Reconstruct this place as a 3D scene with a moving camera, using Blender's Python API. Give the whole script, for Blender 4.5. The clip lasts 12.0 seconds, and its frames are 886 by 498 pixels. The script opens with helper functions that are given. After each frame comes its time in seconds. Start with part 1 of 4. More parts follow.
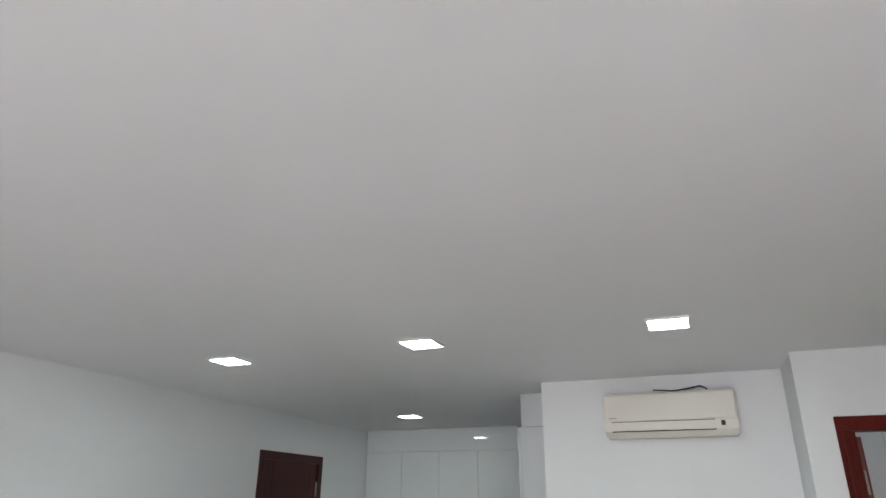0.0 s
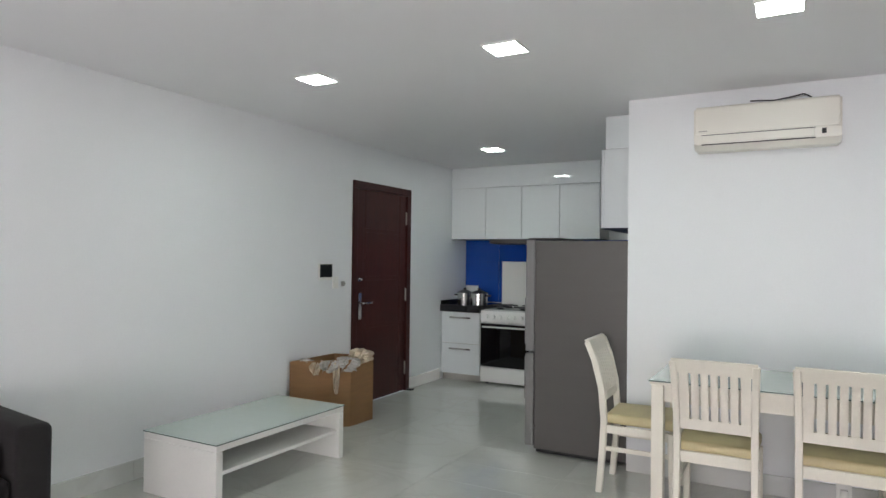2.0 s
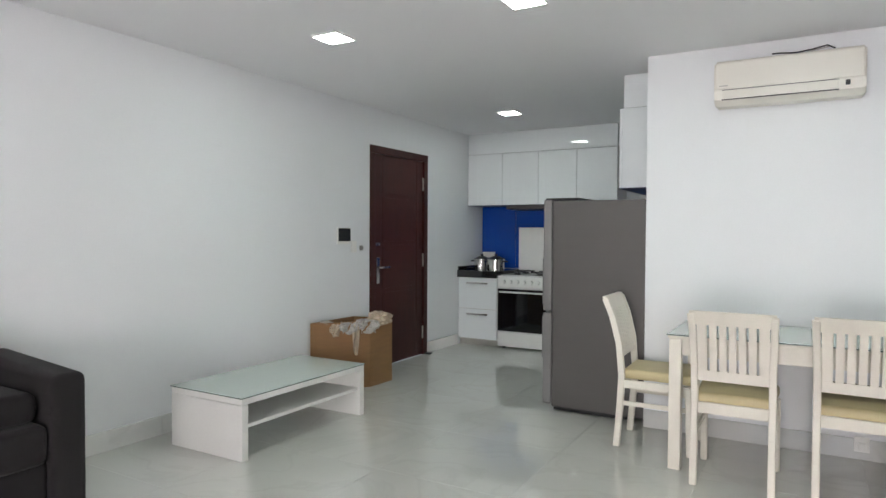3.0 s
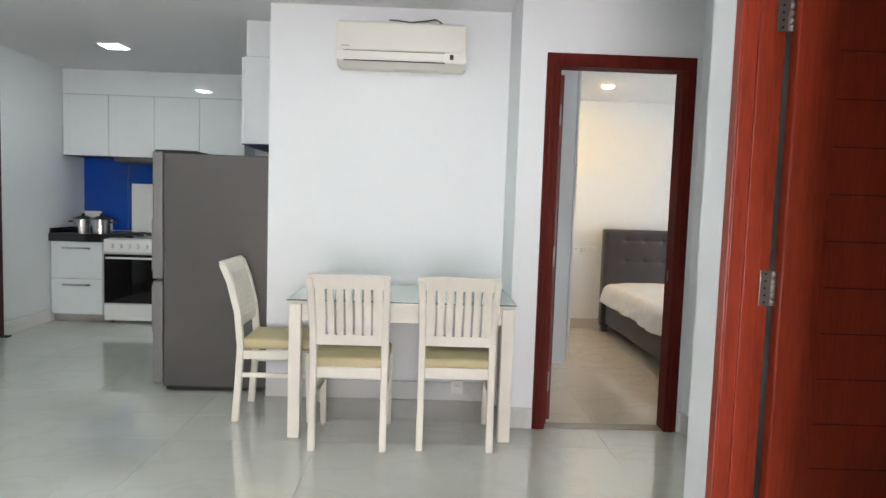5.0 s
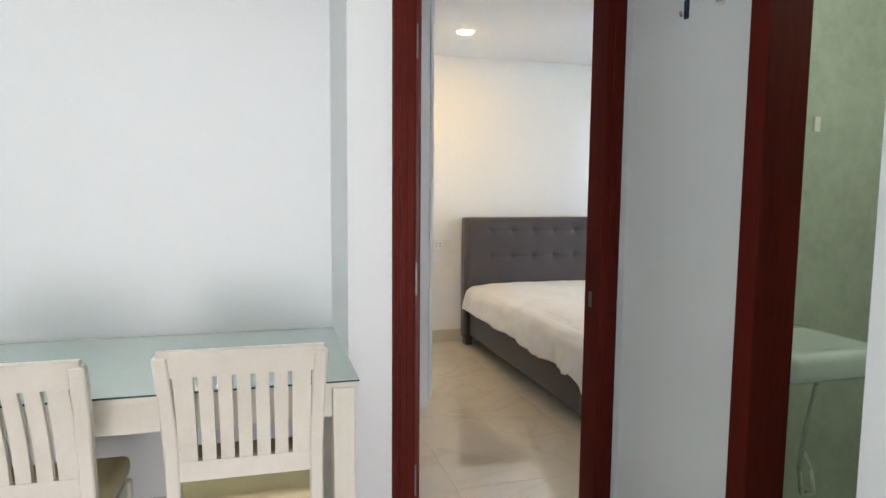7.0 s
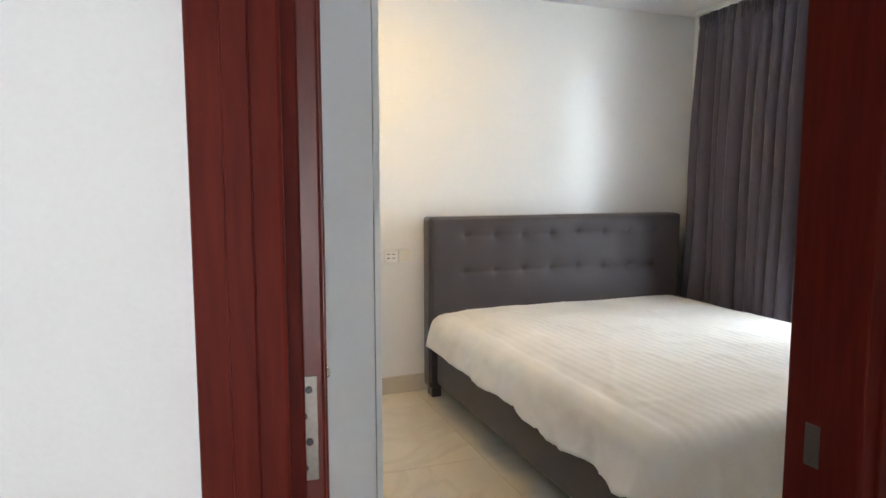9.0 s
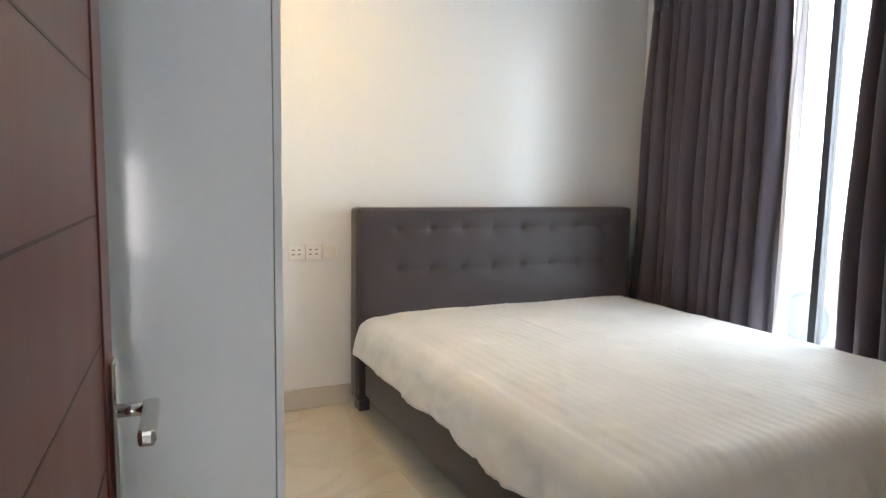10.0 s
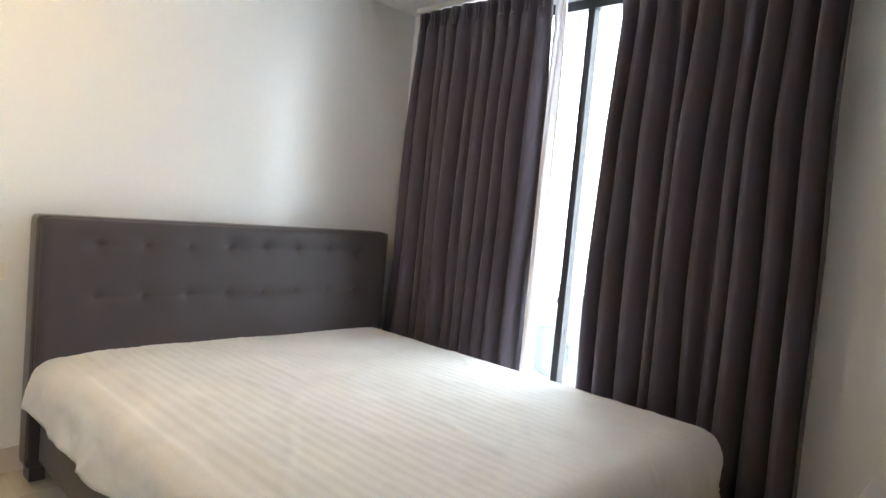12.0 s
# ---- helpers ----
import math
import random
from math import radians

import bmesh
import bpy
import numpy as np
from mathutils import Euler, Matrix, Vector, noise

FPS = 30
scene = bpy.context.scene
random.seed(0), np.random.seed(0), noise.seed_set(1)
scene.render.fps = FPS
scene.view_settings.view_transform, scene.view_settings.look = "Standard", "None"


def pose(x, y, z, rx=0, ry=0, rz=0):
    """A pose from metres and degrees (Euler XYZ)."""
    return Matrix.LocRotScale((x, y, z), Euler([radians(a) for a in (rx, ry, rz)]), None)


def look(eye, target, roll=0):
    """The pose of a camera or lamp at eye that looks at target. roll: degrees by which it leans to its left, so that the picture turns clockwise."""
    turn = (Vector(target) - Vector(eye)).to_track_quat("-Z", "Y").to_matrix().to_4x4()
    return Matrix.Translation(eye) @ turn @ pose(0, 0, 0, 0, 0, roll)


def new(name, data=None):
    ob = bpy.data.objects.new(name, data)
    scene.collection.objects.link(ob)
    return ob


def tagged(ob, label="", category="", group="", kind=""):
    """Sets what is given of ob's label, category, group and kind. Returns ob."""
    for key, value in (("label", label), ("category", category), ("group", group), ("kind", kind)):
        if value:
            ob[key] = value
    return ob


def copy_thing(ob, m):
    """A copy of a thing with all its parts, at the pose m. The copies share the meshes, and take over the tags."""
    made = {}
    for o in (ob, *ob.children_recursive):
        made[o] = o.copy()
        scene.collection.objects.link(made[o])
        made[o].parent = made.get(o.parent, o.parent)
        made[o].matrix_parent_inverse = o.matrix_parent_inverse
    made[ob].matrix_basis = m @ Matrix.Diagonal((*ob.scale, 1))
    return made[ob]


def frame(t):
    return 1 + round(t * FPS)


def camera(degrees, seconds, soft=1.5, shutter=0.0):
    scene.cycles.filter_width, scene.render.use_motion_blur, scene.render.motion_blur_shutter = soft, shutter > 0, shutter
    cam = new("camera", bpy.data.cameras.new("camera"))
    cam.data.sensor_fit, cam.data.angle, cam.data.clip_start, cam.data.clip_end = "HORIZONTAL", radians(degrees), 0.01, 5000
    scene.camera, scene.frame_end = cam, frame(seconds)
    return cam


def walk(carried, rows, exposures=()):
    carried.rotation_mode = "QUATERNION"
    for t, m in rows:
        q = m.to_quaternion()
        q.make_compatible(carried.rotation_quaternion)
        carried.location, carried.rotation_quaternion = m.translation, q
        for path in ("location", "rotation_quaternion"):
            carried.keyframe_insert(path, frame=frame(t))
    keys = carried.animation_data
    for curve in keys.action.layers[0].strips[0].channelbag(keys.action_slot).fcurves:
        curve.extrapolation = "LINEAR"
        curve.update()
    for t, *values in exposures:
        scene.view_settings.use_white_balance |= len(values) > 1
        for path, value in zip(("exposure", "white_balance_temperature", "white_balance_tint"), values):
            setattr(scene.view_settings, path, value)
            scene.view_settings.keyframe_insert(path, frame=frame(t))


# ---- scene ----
cam = camera(69.5, 12.0)
PATH = [
    (0, (-0.762, 0.61, 1.75), (-1.445, 2.337, 2.492), 0.4),
    (0.5, (-0.777, 0.645, 1.68), (-1.543, 2.412, 2.219), 1.0),
    (1, (-0.785, 0.66, 1.6), (-1.629, 2.441, 1.938), 1.3),
    (1.5, (-0.798, 0.668, 1.524), (-1.701, 2.445, 1.694), 1.1),
    (2, (-0.8, 0.662, 1.451), (-1.759, 2.417, 1.48), 0.7),
    (2.5, (-0.812, 0.647, 1.378), (-1.858, 2.351, 1.33), 0.4),
    (3, (-0.802, 0.628, 1.342), (-1.802, 2.36, 1.293), 0.3),
    (3.5, (-0.748, 0.62, 1.301), (-1.505, 2.47, 1.242), 0.8),
    (3.7, (-0.723, 0.629, 1.3), (-1.367, 2.521, 1.231), 1.0),
    (5.3, (-0.772, 1.137, 1.341), (-0.601, 3.123, 1.188), 1.6),
    (5.5, (-0.748, 1.286, 1.35), (-0.516, 3.267, 1.195), 1.3),
    (6, (-0.702, 1.66, 1.364), (-0.305, 3.613, 1.202), 1.3),
    (6.5, (-0.659, 2.103, 1.354), (-0.118, 4.018, 1.155), 0.8),
    (7, (-0.53, 2.532, 1.356), (0.019, 4.445, 1.163), 0.5),
    (7.5, (-0.392, 2.985, 1.361), (0.184, 4.89, 1.163), 0.6),
    (7.7, (-0.35, 3.179, 1.36), (0.254, 5.076, 1.165), 0.1),
    (9.3, (-0.038, 4.229, 1.285), (0.692, 6.08, 1.08), 0.4),
    (9.5, (-0.008, 4.31, 1.293), (0.769, 6.14, 1.077), 0.9),
    (10, (0.12, 4.467, 1.253), (0.972, 6.263, 1.038), 1.0),
    (10.5, (0.27, 4.623, 1.247), (1.21, 6.372, 1.002), 1.6),
    (11, (0.368, 4.677, 1.244), (1.477, 6.323, 0.995), 2.8),
    (11.5, (0.409, 4.755, 1.25), (1.751, 6.221, 1.03), 4.5),
    (12, (0.444, 4.754, 1.268), (1.878, 6.142, 1.145), 5.3),
]
EXPOSURES = [(0, -0.6), (0.5, -0.4), (1.0, -0.36), (2.0, -0.24), (3.0, -0.07), (5.5, 0.04), (7.7, 0.02), (9.5, 0.06), (12, 0.03)]
LIVING_SKY, BED_SKY, LED_POWER, WARM_POWER = 114.0, 950.0, 76.0, 400.0
walk(cam, [(t, look(eye, target, roll)) for t, eye, target, roll in PATH], EXPOSURES)

# ---- world, sun, large lights ----
world = bpy.data.worlds.new("world")
scene.world = world
world.use_nodes = True
wn = world.node_tree
sky = wn.nodes.new("ShaderNodeTexSky")
sky.sky_type, sky.sun_disc = "NISHITA", False
sky.sun_elevation, sky.sun_rotation = radians(55), radians(200)
wn.nodes["Background"].inputs[1].default_value = 0.12
wn.links.new(sky.outputs[0], wn.nodes["Background"].inputs[0])
sun = new("sun", bpy.data.lights.new("sun", "SUN"))
sun.data.energy, sun.data.angle, sun.data.color = 1.2, radians(12), (1, 0.96, 0.9)
sun.matrix_world = pose(0, 0, 10, 35, 0, -20)


def area(name, m, w, h, watts, colour):
    la = bpy.data.lights.new(name, "AREA")
    la.shape, la.size, la.size_y, la.energy, la.color = "RECTANGLE", w, h, watts, colour
    ob = new(name, la)
    ob.matrix_world = m
    return ob


area("sky_light_balcony", look((-0.76, -2.90, 0.78), (-0.76, 5, 0.78)), 1.7, 1.45, LIVING_SKY, (1.0, 0.945, 0.965))
area("sky_light_bedroom", look((4.60, 5.60, 1.55), (0, 5.60, 1.55)), 5.6, 3.7, BED_SKY, (0.81, 0.92, 1.0))


# ---- materials ----
def mat(name, base, rough=0.5, metal=0.0, var=0.06, scale=3.0, fine=60.0, bump=0.0, coat=0.0, stretch=(1, 1, 1), spec=0.5):
    m = bpy.data.materials.new(name)
    m.use_nodes = True
    n, l = m.node_tree.nodes, m.node_tree.links
    b = n["Principled BSDF"]
    b.inputs["Metallic"].default_value = metal
    b.inputs["Specular IOR Level"].default_value = spec
    b.inputs["Coat Weight"].default_value = coat
    b.inputs["Coat Roughness"].default_value = 0.04
    tc, mp = n.new("ShaderNodeTexCoord"), n.new("ShaderNodeMapping")
    mp.inputs["Scale"].default_value = stretch
    l.new(tc.outputs["Object"], mp.inputs[0])
    big, small = n.new("ShaderNodeTexNoise"), n.new("ShaderNodeTexNoise")
    big.inputs["Scale"].default_value, small.inputs["Scale"].default_value = scale, fine
    big.inputs["Detail"].default_value, small.inputs["Detail"].default_value = 4, 3
    l.new(mp.outputs[0], big.inputs[0])
    l.new(mp.outputs[0], small.inputs[0])
    add = n.new("ShaderNodeMath")
    add.operation = "ADD"
    l.new(big.outputs[0], add.inputs[0])
    l.new(small.outputs[0], add.inputs[1])
    rng = n.new("ShaderNodeMapRange")
    rng.inputs[1].default_value, rng.inputs[2].default_value = 0.6, 1.4
    rng.inputs[3].default_value, rng.inputs[4].default_value = 1 - var, 1 + var
    l.new(add.outputs[0], rng.inputs[0])
    mul = n.new("ShaderNodeVectorMath")
    mul.operation = "SCALE"
    mul.inputs[0].default_value = base
    l.new(rng.outputs[0], mul.inputs["Scale"])
    l.new(mul.outputs[0], b.inputs["Base Color"])
    rr = n.new("ShaderNodeMapRange")
    rr.inputs[3].default_value, rr.inputs[4].default_value = rough * 0.85, min(1, rough * 1.15)
    l.new(big.outputs[0], rr.inputs[0])
    l.new(rr.outputs[0], b.inputs["Roughness"])
    if bump:
        bp = n.new("ShaderNodeBump")
        bp.inputs["Strength"].default_value, bp.inputs["Distance"].default_value = bump, 0.002
        l.new(small.outputs[0], bp.inputs["Height"])
        l.new(bp.outputs[0], b.inputs["Normal"])
    return m


def glow(name, colour, strength):
    m = bpy.data.materials.new(name)
    m.use_nodes = True
    b = m.node_tree.nodes["Principled BSDF"]
    b.inputs["Base Color"].default_value = (*colour, 1)
    b.inputs["Emission Color"].default_value = (*colour, 1)
    b.inputs["Emission Strength"].default_value = strength
    return m


def glass(name, colour, rough=0.0):
    m = bpy.data.materials.new(name)
    m.use_nodes = True
    b = m.node_tree.nodes["Principled BSDF"]
    b.inputs["Base Color"].default_value = (*colour, 1)
    b.inputs["Transmission Weight"].default_value = 1
    b.inputs["Roughness"].default_value = rough
    b.inputs["IOR"].default_value = 1.45
    return m


def marble(name, base, vein, rough, veins=0.5):
    """Polished stone tile: soft clouds, thin veins, shifted from tile to tile."""
    m = bpy.data.materials.new(name)
    m.use_nodes = True
    n, l = m.node_tree.nodes, m.node_tree.links
    b = n["Principled BSDF"]
    b.inputs["Roughness"].default_value = rough
    b.inputs["IOR"].default_value = 2.7
    tc, info, off = n.new("ShaderNodeTexCoord"), n.new("ShaderNodeObjectInfo"), n.new("ShaderNodeVectorMath")
    sc = n.new("ShaderNodeMath")
    sc.operation, sc.inputs[1].default_value = "MULTIPLY", 23.0
    l.new(info.outputs["Random"], sc.inputs[0])
    l.new(tc.outputs["Object"], off.inputs[0])
    l.new(sc.outputs[0], off.inputs[1])
    cloud, warp = n.new("ShaderNodeTexNoise"), n.new("ShaderNodeTexNoise")
    cloud.inputs["Scale"].default_value, cloud.inputs["Detail"].default_value = 1.6, 6
    warp.inputs["Scale"].default_value, warp.inputs["Detail"].default_value, warp.inputs["Distortion"].default_value = 1.3, 5, 1.2
    l.new(off.outputs[0], cloud.inputs[0])
    l.new(off.outputs[0], warp.inputs[0])
    sub, ab = n.new("ShaderNodeMath"), n.new("ShaderNodeMath")
    sub.operation, sub.inputs[1].default_value = "SUBTRACT", 0.5
    ab.operation = "ABSOLUTE"
    l.new(warp.outputs[0], sub.inputs[0])
    l.new(sub.outputs[0], ab.inputs[0])
    line = n.new("ShaderNodeMapRange")
    line.inputs[1].default_value, line.inputs[2].default_value = 0.0, 0.035
    line.inputs[3].default_value, line.inputs[4].default_value = veins, 0.0
    l.new(ab.outputs[0], line.inputs[0])
    gate = n.new("ShaderNodeMath")
    gate.operation = "MULTIPLY"
    l.new(line.outputs[0], gate.inputs[0])
    l.new(cloud.outputs[0], gate.inputs[1])
    mix = n.new("ShaderNodeMix")
    mix.data_type = "RGBA"
    mix.inputs["A"].default_value, mix.inputs["B"].default_value = (*base, 1), (*vein, 1)
    l.new(gate.outputs[0], mix.inputs["Factor"])
    tone = n.new("ShaderNodeMapRange")
    tone.inputs[3].default_value, tone.inputs[4].default_value = 0.91, 1.07
    l.new(cloud.outputs[0], tone.inputs[0])
    fin = n.new("ShaderNodeVectorMath")
    fin.operation = "SCALE"
    l.new(mix.outputs["Result"], fin.inputs[0])
    l.new(tone.outputs[0], fin.inputs["Scale"])
    l.new(fin.outputs[0], b.inputs["Base Color"])
    return m


def fabric(name, base, thread=900.0, rough=0.9, stripe=0.0, sheen=0.3):
    """Woven cloth with thread relief, and woven stripes where given."""
    m = mat(name, base, rough, var=0.10, scale=5, fine=350, bump=0.35)
    n, l = m.node_tree.nodes, m.node_tree.links
    b = n["Principled BSDF"]
    b.inputs["Sheen Weight"].default_value = sheen
    b.inputs["Specular IOR Level"].default_value = 0.25
    if stripe:
        w = n.new("ShaderNodeTexWave")
        w.bands_direction = "X"
        w.inputs["Scale"].default_value = stripe
        w.inputs["Distortion"].default_value = 0.3
        tc = n.new("ShaderNodeTexCoord")
        l.new(tc.outputs["Object"], w.inputs[0])
        rr = n.new("ShaderNodeMapRange")
        rr.inputs[1].default_value, rr.inputs[2].default_value = 0.35, 0.65
        rr.inputs[3].default_value, rr.inputs[4].default_value = 0.5, 0.85
        l.new(w.outputs[0], rr.inputs[0])
        l.new(rr.outputs[0], b.inputs["Roughness"])
    return m


WALL = mat("wall_paint", (0.79, 0.80, 0.815), 0.50, var=0.025, scale=0.8, fine=180, bump=0.12)
CEIL = mat("ceiling_paint", (0.83, 0.825, 0.84), 0.75, var=0.02, scale=0.7, fine=200, bump=0.08)
BEDWALL = mat("bedroom_wall_paint", (0.80, 0.80, 0.79), 0.22, var=0.02, scale=0.8, fine=180, bump=0.10)
TILE = marble("polished_marble_tile", (0.61, 0.61, 0.565), (0.40, 0.38, 0.33), 0.02, 0.27)
BEDTILE = marble("cream_marble_tile", (0.79, 0.73, 0.61), (0.50, 0.43, 0.33), 0.03, 0.40)
BEDSKIRT = marble("beige_skirting_tile", (0.62, 0.57, 0.50), (0.45, 0.40, 0.34), 0.12, 0.3)
SKIRT = marble("skirting_tile", (0.72, 0.72, 0.70), (0.42, 0.41, 0.39), 0.12, 0.3)
TAUPE = mat("taupe_stone", (0.36, 0.325, 0.28), 0.25, var=0.1, scale=8, fine=90)
GROUT = mat("grout", (0.52, 0.51, 0.48), 0.9, fine=300)
GREEN = mat("green_wall_tile", (0.50, 0.55, 0.445), 0.25, var=0.12, scale=6, fine=25, bump=0.1)
REDWOOD = mat("red_lacquered_wood", (0.30, 0.037, 0.014), 0.40, var=0.34, scale=3, fine=26, stretch=(5, 5, 0.4), bump=0.05, coat=0.0, spec=0.35)
# Next two: the red wood again, with the far doors' shade in the colour.
SHADEFRAME = mat("shaded_red_frame_wood", (0.098, 0.010, 0.006), 0.55, var=0.3, scale=3, fine=26, stretch=(5, 5, 0.4), bump=0.05, spec=0.12)
SHADELEAF = mat("shaded_red_leaf_wood", (0.112, 0.011, 0.006), 0.34, var=0.34, scale=3, fine=26, stretch=(5, 5, 0.4), bump=0.05, spec=0.35)
DARKWOOD = mat("dark_brown_wood", (0.050, 0.012, 0.010), 0.42, var=0.28, scale=5, fine=40, stretch=(6, 6, 0.5), bump=0.06, spec=0.25)
CREAM = mat("cream_painted_wood", (0.76, 0.715, 0.63), 0.42, var=0.05, scale=6, fine=90, stretch=(3, 3, 0.6), bump=0.06)
WHITEWOOD = mat("white_painted_board", (0.74, 0.73, 0.70), 0.35, var=0.03, scale=4, fine=80, bump=0.04)
GLOSSWHITE = mat("gloss_white_cabinet", (0.74, 0.77, 0.78), 0.035, var=0.015, scale=2, fine=40, coat=0.6)
WARD = mat("gloss_grey_white_panel", (0.71, 0.76, 0.80), 0.11, var=0.02, scale=2, fine=40, bump=0.02, coat=0.3)
SEAT = mat("beige_leatherette", (0.56, 0.47, 0.27), 0.5, var=0.10, scale=8, fine=220, bump=0.3)
TOPGLASS = mat("frosted_tempered_glass", (0.52, 0.59, 0.545), 0.04, var=0.02, scale=2, fine=30, coat=0.5)
GLASSEDGE = mat("dark_glass_edge", (0.02, 0.05, 0.045), 0.1)
FRIDGE = mat("graphite_steel", (0.098, 0.088, 0.085), 0.42, metal=0.25, var=0.05, scale=2, fine=150, stretch=(1, 1, 12), bump=0.03)
FRIDGEDOOR = mat("silver_grey_door", (0.22, 0.21, 0.21), 0.35, metal=0.4, var=0.04, scale=2, fine=150)
BLACK = mat("black_plastic", (0.012, 0.012, 0.013), 0.35)
GRANITE = mat("black_granite", (0.014, 0.014, 0.016), 0.12, var=0.5, scale=60, fine=260, coat=0.3)
BLUE = mat("blue_back_painted_glass", (0.006, 0.06, 0.36), 0.08, var=0.03, scale=2, fine=20, spec=0.3)
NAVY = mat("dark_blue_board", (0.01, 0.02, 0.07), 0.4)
STEEL = mat("polished_steel", (0.62, 0.61, 0.59), 0.18, metal=1.0, var=0.05, scale=8, fine=120)
DULLSTEEL = mat("brushed_steel", (0.45, 0.43, 0.40), 0.35, metal=1.0, var=0.08, scale=8, fine=160)
# Darker grey steel for the bedroom door's hinge and strike plates.
DARKSTEEL = mat("dark_grey_steel", (0.20, 0.185, 0.165), 0.45, metal=0.9, var=0.15, scale=30, fine=200)
ENAMEL = mat("white_enamel", (0.78, 0.78, 0.76), 0.18, var=0.02, scale=5, fine=60, coat=0.4)
OVENGLASS = mat("black_oven_glass", (0.008, 0.008, 0.009), 0.05, coat=0.5)
CARD = mat("brown_cardboard", (0.26, 0.14, 0.06), 0.85, var=0.14, scale=6, fine=160, stretch=(1, 1, 6), bump=0.2)
TAPE = mat("tan_packing_paper", (0.50, 0.41, 0.30), 0.6, var=0.3, scale=22, fine=90, bump=0.3)
PAPER = mat("grey_printed_paper", (0.42, 0.40, 0.37), 0.75, var=0.45, scale=30, fine=120, bump=0.2)
SOFA = fabric("charcoal_sofa_cloth", (0.015, 0.0125, 0.013), sheen=0.08)
BEDGREY = fabric("grey_brown_upholstery", (0.060, 0.050, 0.054), rough=0.36, sheen=0.12)
COVER = fabric("white_striped_bed_cover", (0.80, 0.785, 0.76), stripe=10.6, rough=0.8, sheen=0.2)
CURTAIN = fabric("dark_plum_curtain_cloth", (0.078, 0.063, 0.082), sheen=0.3, rough=0.44)
SHEER = fabric("pale_sheer_cloth", (0.86, 0.82, 0.86), sheen=0.2)
IVORY = mat("ivory_plastic", (0.77, 0.735, 0.67), 0.35, var=0.02, scale=3, fine=120)
WHITEPL = mat("white_plastic", (0.80, 0.79, 0.76), 0.35, var=0.02, scale=3, fine=120)
LED = glow("led_diffuser", (0.85, 1.0, 0.95), LED_POWER)
WARMLED = glow("warm_led_diffuser", (1.0, 0.59, 0.12), WARM_POWER)
BATHFILL = glow("bathroom_fill_glow", (0.95, 1.0, 0.9), 62.0)
PANE = glass("clear_glass", (1, 1, 1))
DARKALU = mat("dark_aluminium", (0.03, 0.03, 0.034), 0.4, metal=0.5)
CERAMIC = mat("white_ceramic", (0.72, 0.80, 0.76), 0.08, var=0.02, scale=3, fine=40, coat=0.5)
HOSE = mat("pale_hose", (0.6, 0.62, 0.55), 0.4)
CONCRETE = mat("pale_concrete", (0.62, 0.62, 0.61), 0.85, var=0.1, scale=1.5, fine=80, bump=0.2)
FACADE = mat("pale_facade_paint", (0.72, 0.73, 0.75), 0.8, var=0.06, scale=0.5, fine=40)
PORTHOLE = mat("pale_porthole_glass", (0.50, 0.56, 0.60), 0.1, var=0.05)
FACADEGLASS = mat("facade_window_glass", (0.25, 0.30, 0.36), 0.1)


# ---- mesh helpers ----
def link(name, bm, material, parent=None, label="", smooth=False):
    me = bpy.data.meshes.new(name)
    bmesh.ops.recalc_face_normals(bm, faces=bm.faces)
    bm.to_mesh(me)
    bm.free()
    me.materials.append(material)
    if smooth:
        for p in me.polygons:
            p.use_smooth = True
    ob = new(name, me)
    if parent:
        ob.parent = parent
    if label:
        ob["label"] = label
    return ob


def part(name, bm, material, parent, label="", smooth=False):
    return link(name, bm, material, parent, label, smooth)


def thing(name, label, category, group="", m=None):
    ob = new(name)
    ob.empty_display_size = 0.1
    if m is not None:
        ob.matrix_basis = m
    return tagged(ob, label, category, group)


def box(x0, x1, y0, y1, z0, z1, bevel=0.0, seg=2, bm=None):
    one = bmesh.new()
    bmesh.ops.create_cube(one, size=1.0)
    bmesh.ops.transform(one, matrix=Matrix.Translation(((x0 + x1) / 2, (y0 + y1) / 2, (z0 + z1) / 2)) @ Matrix.Diagonal((x1 - x0, y1 - y0, z1 - z0, 1)), verts=one.verts)
    if bevel:
        bmesh.ops.bevel(one, geom=one.edges[:], offset=bevel, segments=seg, affect="EDGES", profile=0.6)
    return join(bm, one)


def join(bm, one):
    if bm is None:
        return one
    me = bpy.data.meshes.new("tmp")
    one.to_mesh(me)
    one.free()
    bm.from_mesh(me)
    bpy.data.meshes.remove(me)
    return bm


def cyl(p0, p1, r0, r1=None, seg=16, bm=None):
    r1 = r0 if r1 is None else r1
    a, b = Vector(p0), Vector(p1)
    one = bmesh.new()
    bmesh.ops.create_cone(one, cap_ends=True, segments=seg, radius1=r0, radius2=r1, depth=(b - a).length)
    bmesh.ops.transform(one, matrix=Matrix.Translation((a + b) / 2) @ (b - a).to_track_quat("Z", "Y").to_matrix().to_4x4(), verts=one.verts)
    return join(bm, one)


